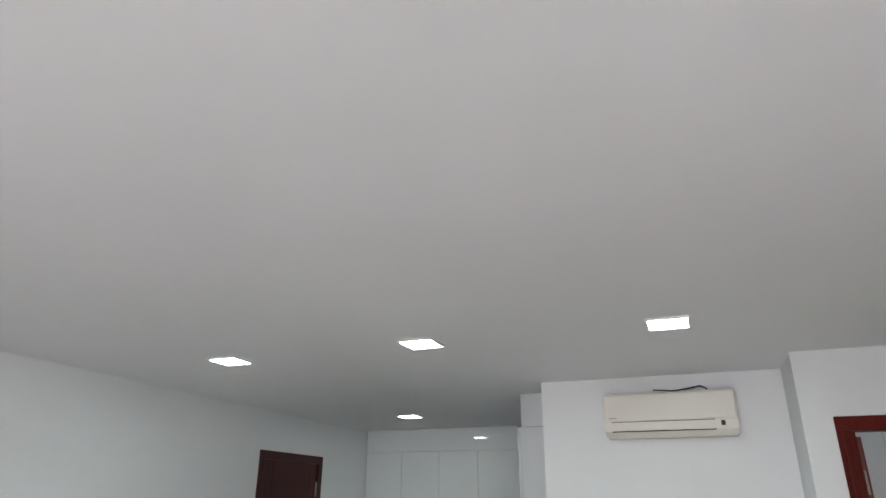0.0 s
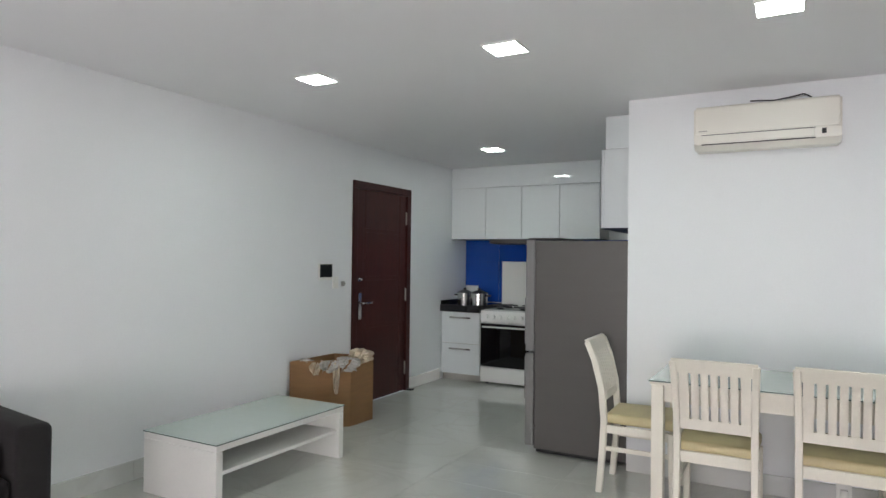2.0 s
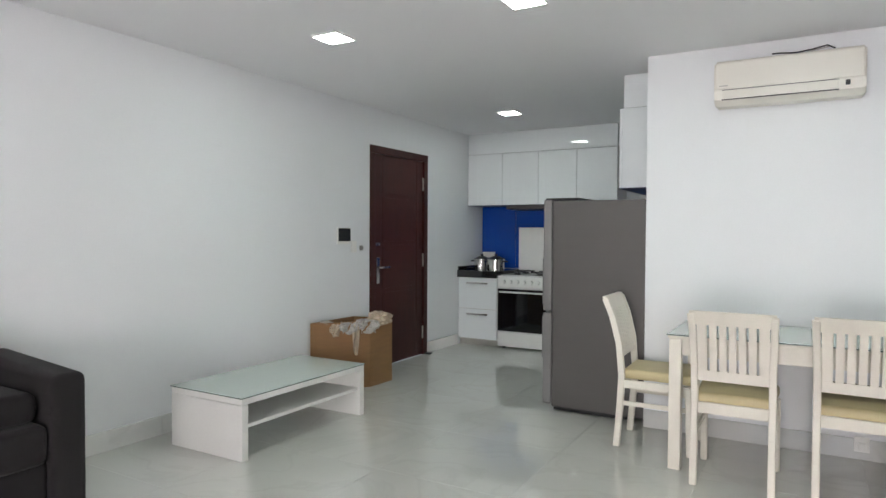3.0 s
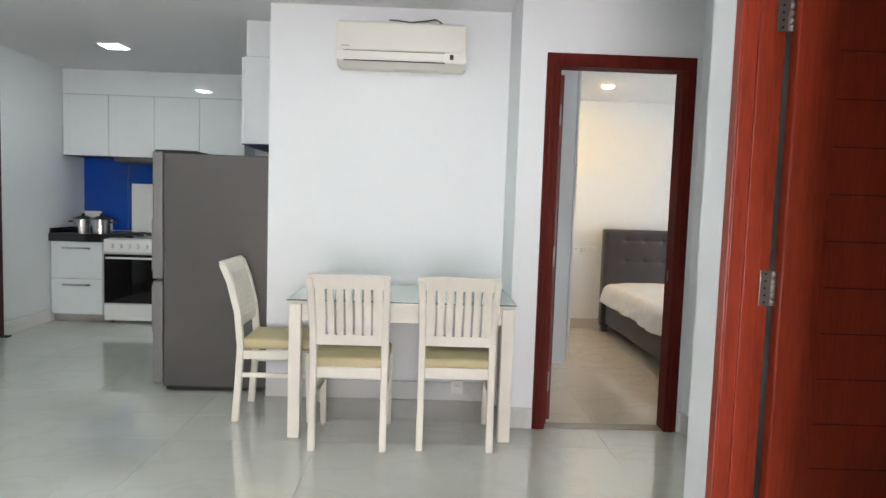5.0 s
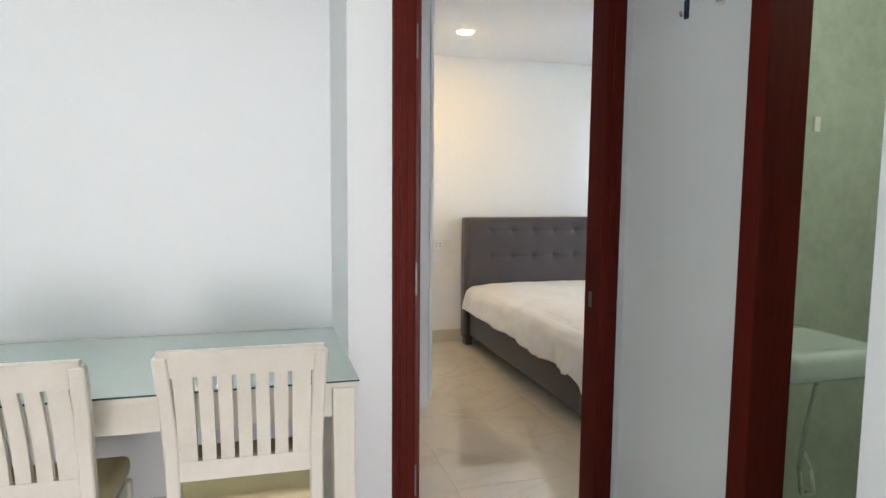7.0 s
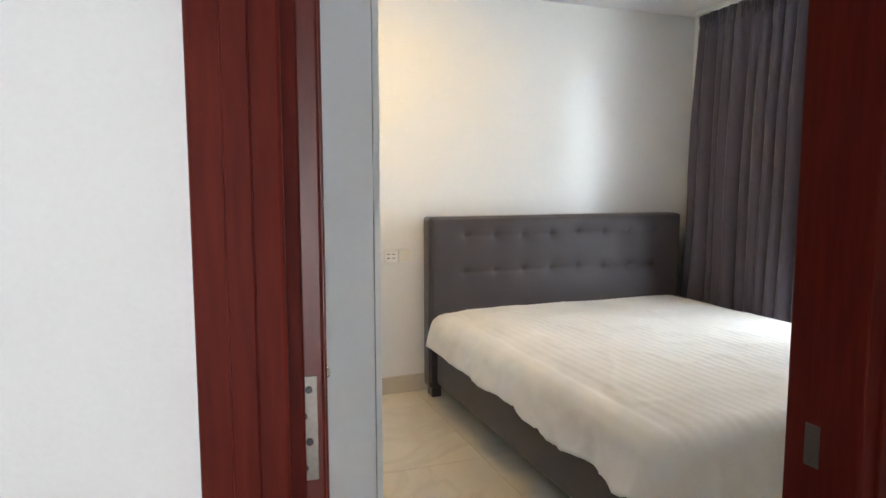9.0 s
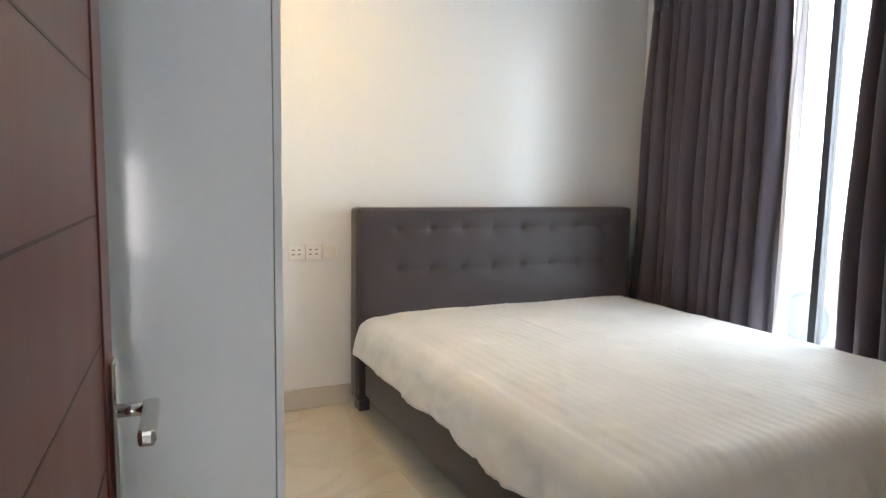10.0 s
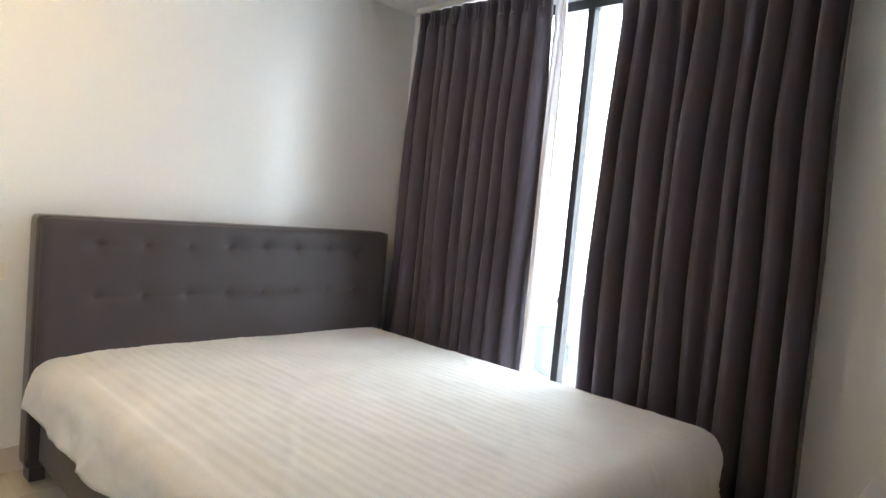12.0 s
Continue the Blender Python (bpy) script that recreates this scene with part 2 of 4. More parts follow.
def sweep(points, w, d, bm=None):
    """A bar of width w (x) and depth d (y) along points, each (x, y, z)."""
    one = bmesh.new()
    rings = []
    for x, y, z in points:
        rings.append([one.verts.new((x + sx * w / 2, y + sy * d / 2, z)) for sx, sy in ((-1, -1), (1, -1), (1, 1), (-1, 1))])
    for a, b in zip(rings, rings[1:]):
        for i in range(4):
            one.faces.new((a[i], a[(i + 1) % 4], b[(i + 1) % 4], b[i]))
    one.faces.new(rings[0])
    one.faces.new(rings[-1])
    bmesh.ops.recalc_face_normals(one, faces=one.faces)
    edges = [e for e in one.edges]
    bmesh.ops.bevel(one, geom=edges, offset=min(w, d) * 0.12, segments=1, affect="EDGES")
    return join(bm, one)


def tube(points, r, bm=None, seg=8):
    one = None
    for a, b in zip(points, points[1:]):
        one = cyl(a, b, r, seg=seg, bm=one)
    return join(bm, one)


def prism(foot, z0, z1, bm=None):
    one = bmesh.new()
    lo = [one.verts.new((x, y, z0)) for x, y in foot]
    hi = [one.verts.new((x, y, z1)) for x, y in foot]
    n = len(foot)
    for i in range(n):
        one.faces.new((lo[i], lo[(i + 1) % n], hi[(i + 1) % n], hi[i]))
    one.faces.new(lo)
    one.faces.new(hi)
    return join(bm, one)


def structure(name, bm, material, label="", parent=None):
    ob = link(name, bm, material, parent)
    return tagged(ob, label, "", "", "structure")


# ---- structure ----
H, BH = 2.565, 2.46
bm = box(-4.64, -4.52, -2.92, 5.65, 0, H)
box(-4.64, -4.52, 6.69, 8.22, 0, H, bm=bm)
box(-4.64, -4.52, 5.65, 6.69, 2.19, H, bm=bm)
structure("wall_west", bm, WALL, "plain pale grey-white painted living room wall")
bm = box(-4.52, 0.295, -2.92, -2.80, 2.32, H)
box(-4.52, -1.67, -2.92, -2.80, 0, 2.32, bm=bm)
box(0.15, 0.295, -2.92, -2.80, 0, 2.32, bm=bm)
structure("wall_south", bm, WALL, "white wall with a wide balcony door")
# Unseen panel, added to keep daylight from leaking under the entrance door.
structure("wall_entry_blocker", box(-4.75, -4.66, 5.4, 6.95, 0, H), WALL, "unseen panel added behind the entrance door to block light")
structure("wall_kitchen_north", box(-4.52, -1.68, 8.10, 8.22, 0, H), WALL, "white kitchen back wall")
bm = box(-1.80, -0.13, 5.17, 5.29, 0, H)
box(-1.80, -1.68, 5.29, 8.10, 0, H, bm=bm)
structure("wall_dining", bm, WALL, "plain white dining wall under the air conditioner")
bm = box(-0.25, -0.095, 4.66, 4.757, 0, H)
box(-0.25, -0.13, 4.757, 5.17, 0, H, bm=bm)
box(0.76, 3.30, 4.66, 4.757, 0, H, bm=bm)
box(-0.095, 0.76, 4.66, 4.757, 2.195, H, bm=bm)
structure("wall_bedroom_south", bm, WALL, "white wall round the bedroom doorway")
bm = box(0.80, 0.91, 4.045, 4.66, 0, H)
box(0.80, 0.91, 3.12, 3.25, 0, H, bm=bm)
box(0.80, 0.91, 3.25, 4.045, 2.195, H, bm=bm)
structure("wall_bathroom_west", bm, WALL, "white alcove wall round the bathroom doorway")
bm = box(0.175, 0.295, 2.96, 3.02, 0, H)
box(0.175, 2.32, 3.02, 3.12, 0, H, bm=bm)
box(0.175, 0.295, -2.80, 2.08, 0, H, bm=bm)
box(0.175, 0.295, 2.08, 2.96, 2.195, H, bm=bm)
structure("wall_east", bm, WALL, "white wall round the second bedroom's doorway")
structure("wall_bedroom_north", box(-0.25, 3.30, 7.83, 7.95, 0, H), BEDWALL, "off-white bedroom wall behind the bed")
structure("wall_bedroom_west", box(-0.25, -0.13, 5.29, 7.83, 0, H), BEDWALL, "off-white bedroom wall behind the wardrobe")
bm = box(3.18, 3.30, 4.757, 5.70, 0, H)
box(3.18, 3.30, 7.42, 7.83, 0, H, bm=bm)
box(3.18, 3.30, 5.70, 7.42, 2.38, H, bm=bm)
structure("wall_bedroom_east", bm, BEDWALL, "off-white bedroom window wall")
structure("wall_bedroom_pier", box(3.06, 3.178, 4.759, 5.18, 0, BH), BEDWALL, "pale pier beside the bedroom window")
bm = box(0.912, 2.20, 4.62, 4.657, 0, 2.4)
box(2.20, 2.32, 3.12, 4.657, 0, 2.4, bm=bm)
box(0.912, 2.20, 3.122, 3.15, 0, 2.4, bm=bm)
structure("wall_bathroom_tiled", bm, GREEN, "pale green tiled bathroom wall")
bm = box(0.297, 2.0, 1.2, 1.32, 0, H)
box(2.0, 2.12, 1.2, 3.02, 0, H, bm=bm)
structure("wall_second_bedroom", bm, BEDWALL, "plain wall of the second bedroom")
structure("ceiling_living", box(-4.64, 0.91, -2.92, 8.22, H, H + 0.12), CEIL, "smooth white ceiling with square lights")
structure("ceiling_bedroom", box(-0.125, 3.178, 4.761, 7.828, BH, H + 0.11), CEIL, "smooth white bedroom ceiling")
structure("ceiling_bathroom", box(0.912, 2.32, 3.15, 4.62, 2.4, H), CEIL, "white bathroom ceiling")
structure("ceiling_second_bedroom", box(0.912, 2.12, 1.2, 3.02, H + 0.002, H + 0.12), CEIL, "white second bedroom ceiling")

# entry and interior door frames and leaves
def frame_x(name, x0, x1, y0, y1, top, w, material, label):
    """A door frame in a wall that runs along y."""
    ob = new(name)
    tagged(ob, label, "", "", "structure")
    part("jamb", box(x0, x1, y0, y0 + w, 0, top - w, 0.004), material, ob)
    part("jamb", box(x0, x1, y1 - w, y1, 0, top - w, 0.004), material, ob)
    part("head", box(x0, x1, y0, y1, top - w, top, 0.004), material, ob)
    return ob


def frame_y(name, y0, y1, x0, x1, top, w, material, label):
    ob = new(name)
    tagged(ob, label, "", "", "structure")
    for a, b in ((x0, x0 + w), (x1 - w, x1)):
        part("jamb", box(a, b, y0, y1, 0, top - w, 0.004), material, ob)
        part("bead", box(a + w * 0.35, b - w * 0.35, y0 - 0.006, y0 + 0.002, 0, top - w, 0.002), material, ob)
    part("head", box(x0, x1, y0, y1, top - w, top, 0.004), material, ob)
    return ob


def hinge(parent, m, h=0.11):
    ob = part("hinge", box(-0.042, -0.004, -0.0015, 0.0015, -h / 2, h / 2, 0.0008), DULLSTEEL, parent, "worn steel hinge")
    bm = box(0.004, 0.03, -0.0015, 0.0015, -h / 2, h / 2, 0.0008)
    part("hinge_plate", bm, DULLSTEEL, ob)
    for i in range(5):
        z = -h / 2 + h * i / 5
        part("knuckle", cyl((0, -0.004, z + 0.001), (0, -0.004, z + h / 5 - 0.001), 0.0065, seg=12), DULLSTEEL, ob, smooth=True)
        part("screw", cyl((-0.026, -0.003, z + h / 10), (-0.026, 0, z + h / 10), 0.0035, seg=8), BLACK, ob)
    ob.matrix_basis = m
    return ob


def door_leaf(name, width, material, label, m, side=1, grooves=(), lever=True):
    """A leaf from its hinge edge along +x, 40 mm thick (y 0 to 0.04), with lever handles."""
    ob = thing(name, label, "door", m=m)
    body = part("panel", box(0, width, 0.0, 0.04, 0.012, 2.105, 0.004), material, ob)
    for z in grooves:
        for y in (-0.0006, 0.0402):
            part("groove", box(0.13, width - 0.10, y, y + 0.0006, z - 0.0016, z + 0.0016), DARKWOOD, body)
    for x0, x1 in ((0.0, 0.12), (width - 0.095, width)):
        part("stile", box(x0 + 0.003, x1, -0.003, 0.043, 0.014, 2.103, 0.002), material, ob)
    if lever:
        for y, s in ((-0.004, -1), (0.044, 1)):
            part("lock_plate", box(width - 0.068, width - 0.028, min(y, y + s * 0.009), max(y, y + s * 0.009), 0.755, 0.995, 0.004), STEEL, ob, "polished steel lock plate")
            bm = cyl((width - 0.048, y, 0.92), (width - 0.048, y + s * 0.05, 0.92), 0.010)
            h = part("handle", bm, STEEL, ob, "chrome lever handle", True)
            part("lever", box(width - 0.17, width - 0.036, min(y + s * 0.040, y + s * 0.062), max(y + s * 0.040, y + s * 0.062), 0.91, 0.932, 0.006), STEEL, h)
    return ob


frame_x("door_frame_entry", -4.645, -4.505, 5.64, 6.70, 2.20, 0.075, DARKWOOD, "dark brown wooden entrance door frame")
entry = thing("entry_door", "closed dark brown wooden entrance door with steel lock", "door")
leaf = part("panel", box(-4.575, -4.530, 5.716, 6.624, 0.002, 2.124, 0.003), DARKWOOD, entry)
for y0, y1 in ((5.72, 5.84), (6.50, 6.62)):
    part("stile", box(-4.56, -4.526, y0 + 0.004, y1, 0.014, 2.116, 0.003), DARKWOOD, entry)
for z0 in (0.30, 0.78, 1.26, 1.74):
    part("raised_panel", box(-4.56, -4.5275, 5.87, 6.47, z0, z0 + 0.44, 0.003), DARKWOOD, entry)
part("lock_plate", box(-4.528, -4.516, 5.755, 5.805, 0.84, 1.10, 0.004), STEEL, entry, "steel lock plate")
h = part("handle", cyl((-4.52, 5.78, 1.00), (-4.465, 5.78, 1.00), 0.011), STEEL, entry, "steel lever handle", True)
part("lever", box(-4.475, -4.455, 5.772, 5.91, 0.99, 1.012, 0.006), STEEL, h)
bolt = part("bolt", box(-4.528, -4.512, 5.735, 5.80, 1.215, 1.245, 0.004), STEEL, entry, "steel door bolt")
part("bolt_knob", cyl((-4.515, 5.77, 1.23), (-4.49, 5.77, 1.23), 0.008), STEEL, bolt, smooth=True)
for z in (0.25, 1.05, 1.88):
    part("hinge", cyl((-4.52, 6.622, z - 0.07), (-4.52, 6.622, z + 0.07), 0.009), DULLSTEEL, entry, "steel hinge", True)
part("door_stop", box(-4.50, -4.44, 6.64, 6.70, 0.0, 0.018, 0.004), BLACK, entry, "black rubber stop")

f1 = frame_y("door_frame_bedroom", 4.645, 4.762, -0.10, 0.765, 2.20, 0.075, SHADEFRAME, "red-brown lacquered bedroom door frame")
part("strike_plate", box(0.6885, 0.6905, 4.705, 4.728, 0.90, 0.96, 0.0005), DARKSTEEL, f1, "steel strike plate")
part("stop", box(-0.027, -0.001, 4.725, 4.761, 0, 2.125, 0.003), SHADEFRAME, f1)
part("threshold", box(-0.025, 0.69, 4.665, 4.757, 0.0, 0.006, 0.002), TAUPE, f1, "grey-brown stone threshold")
leaf1 = door_leaf("bedroom_door", 0.71, SHADELEAF, "open red-brown bedroom door with lever handle", pose(0.03, 4.79, 0, 0, 0, 86.5), grooves=[0.35 + 0.17 * k for k in range(10)])
for z in (0.25, 1.02, 1.87):
    hp = part("hinge", box(-0.002, 0.0, 0.009, 0.034, z - 0.06, z + 0.06, 0.0005), DARKSTEEL, leaf1, "dark steel hinge plate")
    for k in range(4):
        sc = part("screw", cyl((-0.0035, 0.0, 0), (-0.002, 0.0, 0), 0.0042, seg=10), DARKALU, hp)
        sc.location = (0, 0.0185 if k % 2 else 0.0245, z - 0.045 + 0.03 * k)
f2 = frame_x("door_frame_bathroom", 0.785, 0.925, 3.245, 4.05, 2.20, 0.075, SHADEFRAME, "red-brown bathroom door frame with shade in its colour")
f3 = frame_x("door_frame_second_bedroom", 0.177, 0.309, 2.075, 2.965, 2.20, 0.06, REDWOOD, "red-brown lacquered second bedroom door frame")
part("bead", box(0.169, 0.180, 2.905, 2.922, 0, 2.14, 0.004), REDWOOD, f3)
part("stop", box(0.222, 0.272, 2.895, 2.907, 0, 2.14, 0.003), REDWOOD, f3)
leaf2 = door_leaf("second_bedroom_door", 0.76, REDWOOD, "open red lacquered door with horizontal grooves", pose(0.321, 2.860, 0, 0, 0, -1), grooves=[0.254 + 0.142 * k for k in range(12)])
for z in (0.28, 1.095, 1.93):
    hinge(f3, pose(0.315, 2.893, z))

# balcony door behind the walker and bedroom window
def sliding(name, axis, fixed, a0, a1, z0, z1, n, label):
    ob = new(name)
    tagged(ob, label, "", "", "structure")
    def b(p0, p1, q0, q1, d=0.03, bev=0.003):
        return box(p0, p1, fixed - d, fixed + d, q0, q1, bev) if axis == "x" else box(fixed - d, fixed + d, p0, p1, q0, q1, bev)
    part("window_frame", b(a0, a1, z1 - 0.05, z1), DARKALU, ob)
    part("window_sill", b(a0, a1, z0, z0 + 0.04), DARKALU, ob)
    step = (a1 - a0) / n
    for i in range(n + 1):
        c = a0 + i * step
        part("mullion", b(max(a0, c - 0.020), min(a1, c + 0.020), z0 + 0.04, z1 - 0.05), DARKALU, ob)
    for i in range(n):
        p = part("pane", b(a0 + i * step + 0.020, a0 + (i + 1) * step - 0.020, z0 + 0.04, z1 - 0.05, 0.003, 0), PANE, ob)
        p.visible_shadow = False
    return ob


sliding("window_balcony", "x", -2.86, -1.67, 0.15, 0.0, 2.32, 2, "dark-framed sliding glass balcony door")
sliding("window_bedroom", "y", 3.24, 5.70, 7.42, 0.0, 2.38, 2, "dark-framed sliding bedroom window with bright daylight")

# skirting tiles
def skirting(name, runs, h=0.125, t=0.012, material=SKIRT):
    ob = new(name)
    tagged(ob, "low marble tile skirting along the walls", "", "", "structure")
    for x0, y0, x1, y1, nx, ny in runs:
        n = max(1, round((abs(x1 - x0) + abs(y1 - y0)) / 0.8))
        for i in range(n):
            xa, xb = x0 + (x1 - x0) * i / n, x0 + (x1 - x0) * (i + 1) / n
            ya, yb = y0 + (y1 - y0) * i / n, y0 + (y1 - y0) * (i + 1) / n
            if nx:
                bm = box(min(xa, xa + nx * t), max(xa, xa + nx * t), min(ya, yb) + 0.001, max(ya, yb) - 0.001, 0.001, h, 0.002, 1)
            else:
                bm = box(min(xa, xb) + 0.001, max(xa, xb) - 0.001, min(ya, ya + ny * t), max(ya, ya + ny * t), 0.001, h, 0.002, 1)
            part("skirting_tile", bm, material, ob)
    return ob


skirting("baseboard_living", [(-4.52, -2.8, -4.52, 5.64, 1, 0), (-4.52, 6.70, -4.52, 7.42, 1, 0), (-1.80, 5.17, -0.25, 5.17, 0, -1), (-0.25, 4.66, -0.25, 5.157, -1, 0),
                              (-0.262, 4.66, -0.10, 4.66, 0, -1), (0.765, 4.66, 0.80, 4.66, 0, -1), (0.80, 4.05, 0.80, 4.648, -1, 0), (0.175, 3.12, 0.80, 3.12, 0, 1), (0.175, 2.965, 0.175, 3.132, -1, 0), (0.175, -2.8, 0.175, 2.07, -1, 0)])
skirting("baseboard_bedroom", [(0.46, 7.83, 3.18, 7.83, 0, -1), (0.77, 4.757, 3.06, 4.757, 0, 1)], 0.11, material=BEDSKIRT)

# ---- living room ----
def square_light(x, y, z=H, s=0.18):
    ob = thing("ceiling_light", "lit square white LED ceiling light", "ceiling light", "square ceiling lights", pose(x, y, z))
    bm = box(-s / 2 - 0.008, s / 2 + 0.008, -s / 2 - 0.008, -s / 2, -0.012, -0.0005)
    box(-s / 2 - 0.008, s / 2 + 0.008, s / 2, s / 2 + 0.008, -0.012, -0.0005, bm=bm)
    box(-s / 2 - 0.008, -s / 2, -s / 2, s / 2, -0.012, -0.0005, bm=bm)
    box(s / 2, s / 2 + 0.008, -s / 2, s / 2, -0.012, -0.0005, bm=bm)
    part("frame", bm, WHITEPL, ob)
    part("diffuser", box(-s / 2, s / 2, -s / 2, s / 2, -0.010, -0.001, 0.002), LED, ob, "glowing white diffuser")
    return ob


lamp = square_light(-3.41, 3.765)
for x, y in ((-2.125, 3.745), (-0.85, 3.76), (-3.46, 6.566)):
    copy_thing(lamp, pose(x, y, H))

# air conditioner
ac = thing("air_conditioner", "cream wall-mounted air conditioner with closed louvre", "air conditioner", m=pose(-0.95, 5.168, 2.158) @ Matrix.Diagonal((1.025, 0.80, 1.0, 1)))
bm = bmesh.new()
prof = [(0.0, 0.0), (-0.13, 0.0), (-0.185, 0.035), (-0.20, 0.09), (-0.20, 0.24), (-0.185, 0.272), (-0.16, 0.28), (0.0, 0.28)]
ends = [[bm.verts.new((x, y, z)) for y, z in prof] for x in (-0.395, 0.395)]
for i in range(len(prof)):
    j = (i + 1) % len(prof)
    bm.faces.new((ends[0][i], ends[0][j], ends[1][j], ends[1][i]))
bm.faces.new(ends[0])
bm.faces.new(ends[1])
bmesh.ops.bevel(bm, geom=[e for e in bm.edges if abs(e.verts[0].co.x - e.verts[1].co.x) < 0.001], offset=0.012, segments=2, affect="EDGES")
part("casing", bm, IVORY, ac)
part("front_panel", box(-0.385, 0.385, -0.208, -0.199, 0.098, 0.262, 0.006), IVORY, ac)
part("louvre", box(-0.345, 0.26, -0.201, -0.190, 0.040, 0.092, 0.004), IVORY, ac)
part("slot", box(-0.35, 0.265, -0.2035, -0.196, 0.030, 0.036, 0.001), BLACK, ac, "dark air slot")
part("slot", box(-0.35, 0.265, -0.205, -0.196, 0.0915, 0.0945, 0.001), BLACK, ac)
part("display", box(0.295, 0.318, -0.206, -0.196, 0.055, 0.085, 0.002), BLACK, ac, "small dark receiver window")
part("brand_mark", box(-0.365, -0.315, -0.2086, -0.2076, 0.115, 0.122), DULLSTEEL, ac)
cable = thing("cable", "loose dark cable lying on the air conditioner", "cable")
part("strand", tube([(-1.03, 5.05, 2.452), (-0.98, 5.03, 2.446), (-0.90, 5.04, 2.440), (-0.82, 5.05, 2.452), (-0.74, 5.05, 2.466), (-0.70, 5.06, 2.445)], 0.0045), DARKALU, cable, smooth=True)
part("strand", tube([(-0.88, 5.07, 2.436), (-0.80, 5.06, 2.45), (-0.72, 5.06, 2.460), (-0.69, 5.07, 2.43)], 0.0035), DULLSTEEL, cable, smooth=True)

# intercom, switches, sockets
def plate(name, label, category, m, w, h, face, extra=None):
    ob = thing(name, label, category, m=m)
    part("plate", box(-w / 2, w / 2, -0.012, 0, -h / 2, h / 2, 0.003), face, ob)
    return ob


W_ = lambda y, z: pose(-4.5195, y, z, 0, 0, 90)
ic = plate("intercom", "white wall intercom with dark screen", "intercom", W_(5.24, 1.315), 0.19, 0.15, WHITEPL)
part("screen", box(-0.085, 0.085, -0.016, -0.011, -0.050, 0.068, 0.002), BLACK, ic, "dark screen")
sw = plate("light_switch", "white wall light switch by the entrance", "light switch", W_(5.385, 1.215), 0.075, 0.11, WHITEPL)
part("rocker", box(-0.02, 0.02, -0.016, -0.011, -0.03, 0.03, 0.002), WHITEPL, sw)
sw2 = plate("key_hook", "small grey wall bracket by the entrance", "hook", W_(5.50, 1.20), 0.04, 0.045, DULLSTEEL)
part("peg", cyl((0, -0.012, 0), (0, -0.03, 0), 0.006), DULLSTEEL, sw2)


def socket(x, y, z, m=None, label="white double power socket on the wall"):
    ob = thing("power_socket", label, "socket", "bedside sockets", m or pose(x, y, z))
    part("plate", box(-0.042, 0.042, -0.010, 0, -0.042, 0.042, 0.003), WHITEPL, ob)
    for cx in (-0.016, 0.016):
        for cz in (-0.012, 0.012):
            part("slot", box(cx - 0.007, cx + 0.007, -0.0108, -0.0098, cz - 0.0025, cz + 0.0025), BLACK, ob)
    return ob


ds = thing("power_socket", "white power socket with plug low on the wall", "socket", m=pose(-0.524, 5.157, 0.10))
part("plate", box(-0.04, 0.04, -0.010, 0, -0.05, 0.04, 0.003), WHITEPL, ds)
part("plug", box(-0.02, 0.02, -0.04, -0.008, -0.03, 0.01, 0.006), WHITEPL, ds)
for y, m_ in ((4.349, NAVY), (4.184, WHITEPL)):
    hk = thing("wall_hook", "small hook stuck on the alcove wall" if m_ is WHITEPL else "small dark blue and white hook stuck on the alcove wall", "hook", m=pose(0.7995, y, 1.93, 0, 0, -90))
    part("pad", box(-0.012, 0.012, -0.005, 0, -0.03, 0.03, 0.003), m_, hk)
    part("peg", tube([(0, -0.005, -0.015), (0, -0.022, -0.022), (0, -0.026, -0.008)], 0.004), m_ if m_ is WHITEPL else STEEL, hk, smooth=True)

# coffee table
ct = thing("coffee_table", "low white wooden coffee table with glass top", "coffee table")
for y0, y1 in ((3.24, 3.29), (4.36, 4.41)):
    part("end_panel", box(-4.28, -3.655, y0, y1, 0.0, 0.33, 0.004), WHITEWOOD, ct)
part("top", box(-4.28, -3.655, 3.24, 4.41, 0.332, 0.368, 0.004), WHITEWOOD, ct)
part("shelf", box(-4.26, -3.675, 3.292, 4.358, 0.185, 0.207, 0.003), WHITEWOOD, ct)
part("glass_top", box(-4.285, -3.65, 3.235, 4.415, 0.3695, 0.3775, 0.002), TOPGLASS, ct, "pale green tempered glass sheet")
part("glass_edge", box(-4.2855, -3.6495, 3.2345, 4.4155, 0.3705, 0.3755), GLASSEDGE, ct)

# sofa
so = thing("sofa", "charcoal fabric sofa with square arms against the wall", "sofa")
part("base", box(-4.44, -3.80, 0.75, 2.235, 0.06, 0.29, 0.03, 3), SOFA, so, smooth=True)
part("seat_cushion", box(-4.22, -3.77, 0.78, 1.49, 0.285, 0.47, 0.045, 3), SOFA, so, smooth=True)
part("seat_cushion", box(-4.22, -3.77, 1.50, 2.225, 0.285, 0.47, 0.045, 3), SOFA, so, smooth=True)
for y0, y1 in ((0.60, 0.75), (2.23, 2.385)):
    bm = box(-4.46, -3.75, y0, y1, 0.03, 0.69, 0.035, 3)
    for v in bm.verts:
        if v.co.z > 0.5:
            v.co.z += 0.05 * (-3.75 - v.co.x) / 0.7 - 0.015 * ((v.co.y - (y0 + y1) / 2) / 0.08) ** 2
    part("arm", bm, SOFA, so, smooth=True)
part("backrest", box(-4.49, -4.26, 0.70, 2.20, 0.10, 0.87, 0.06, 3), SOFA, so, smooth=True)
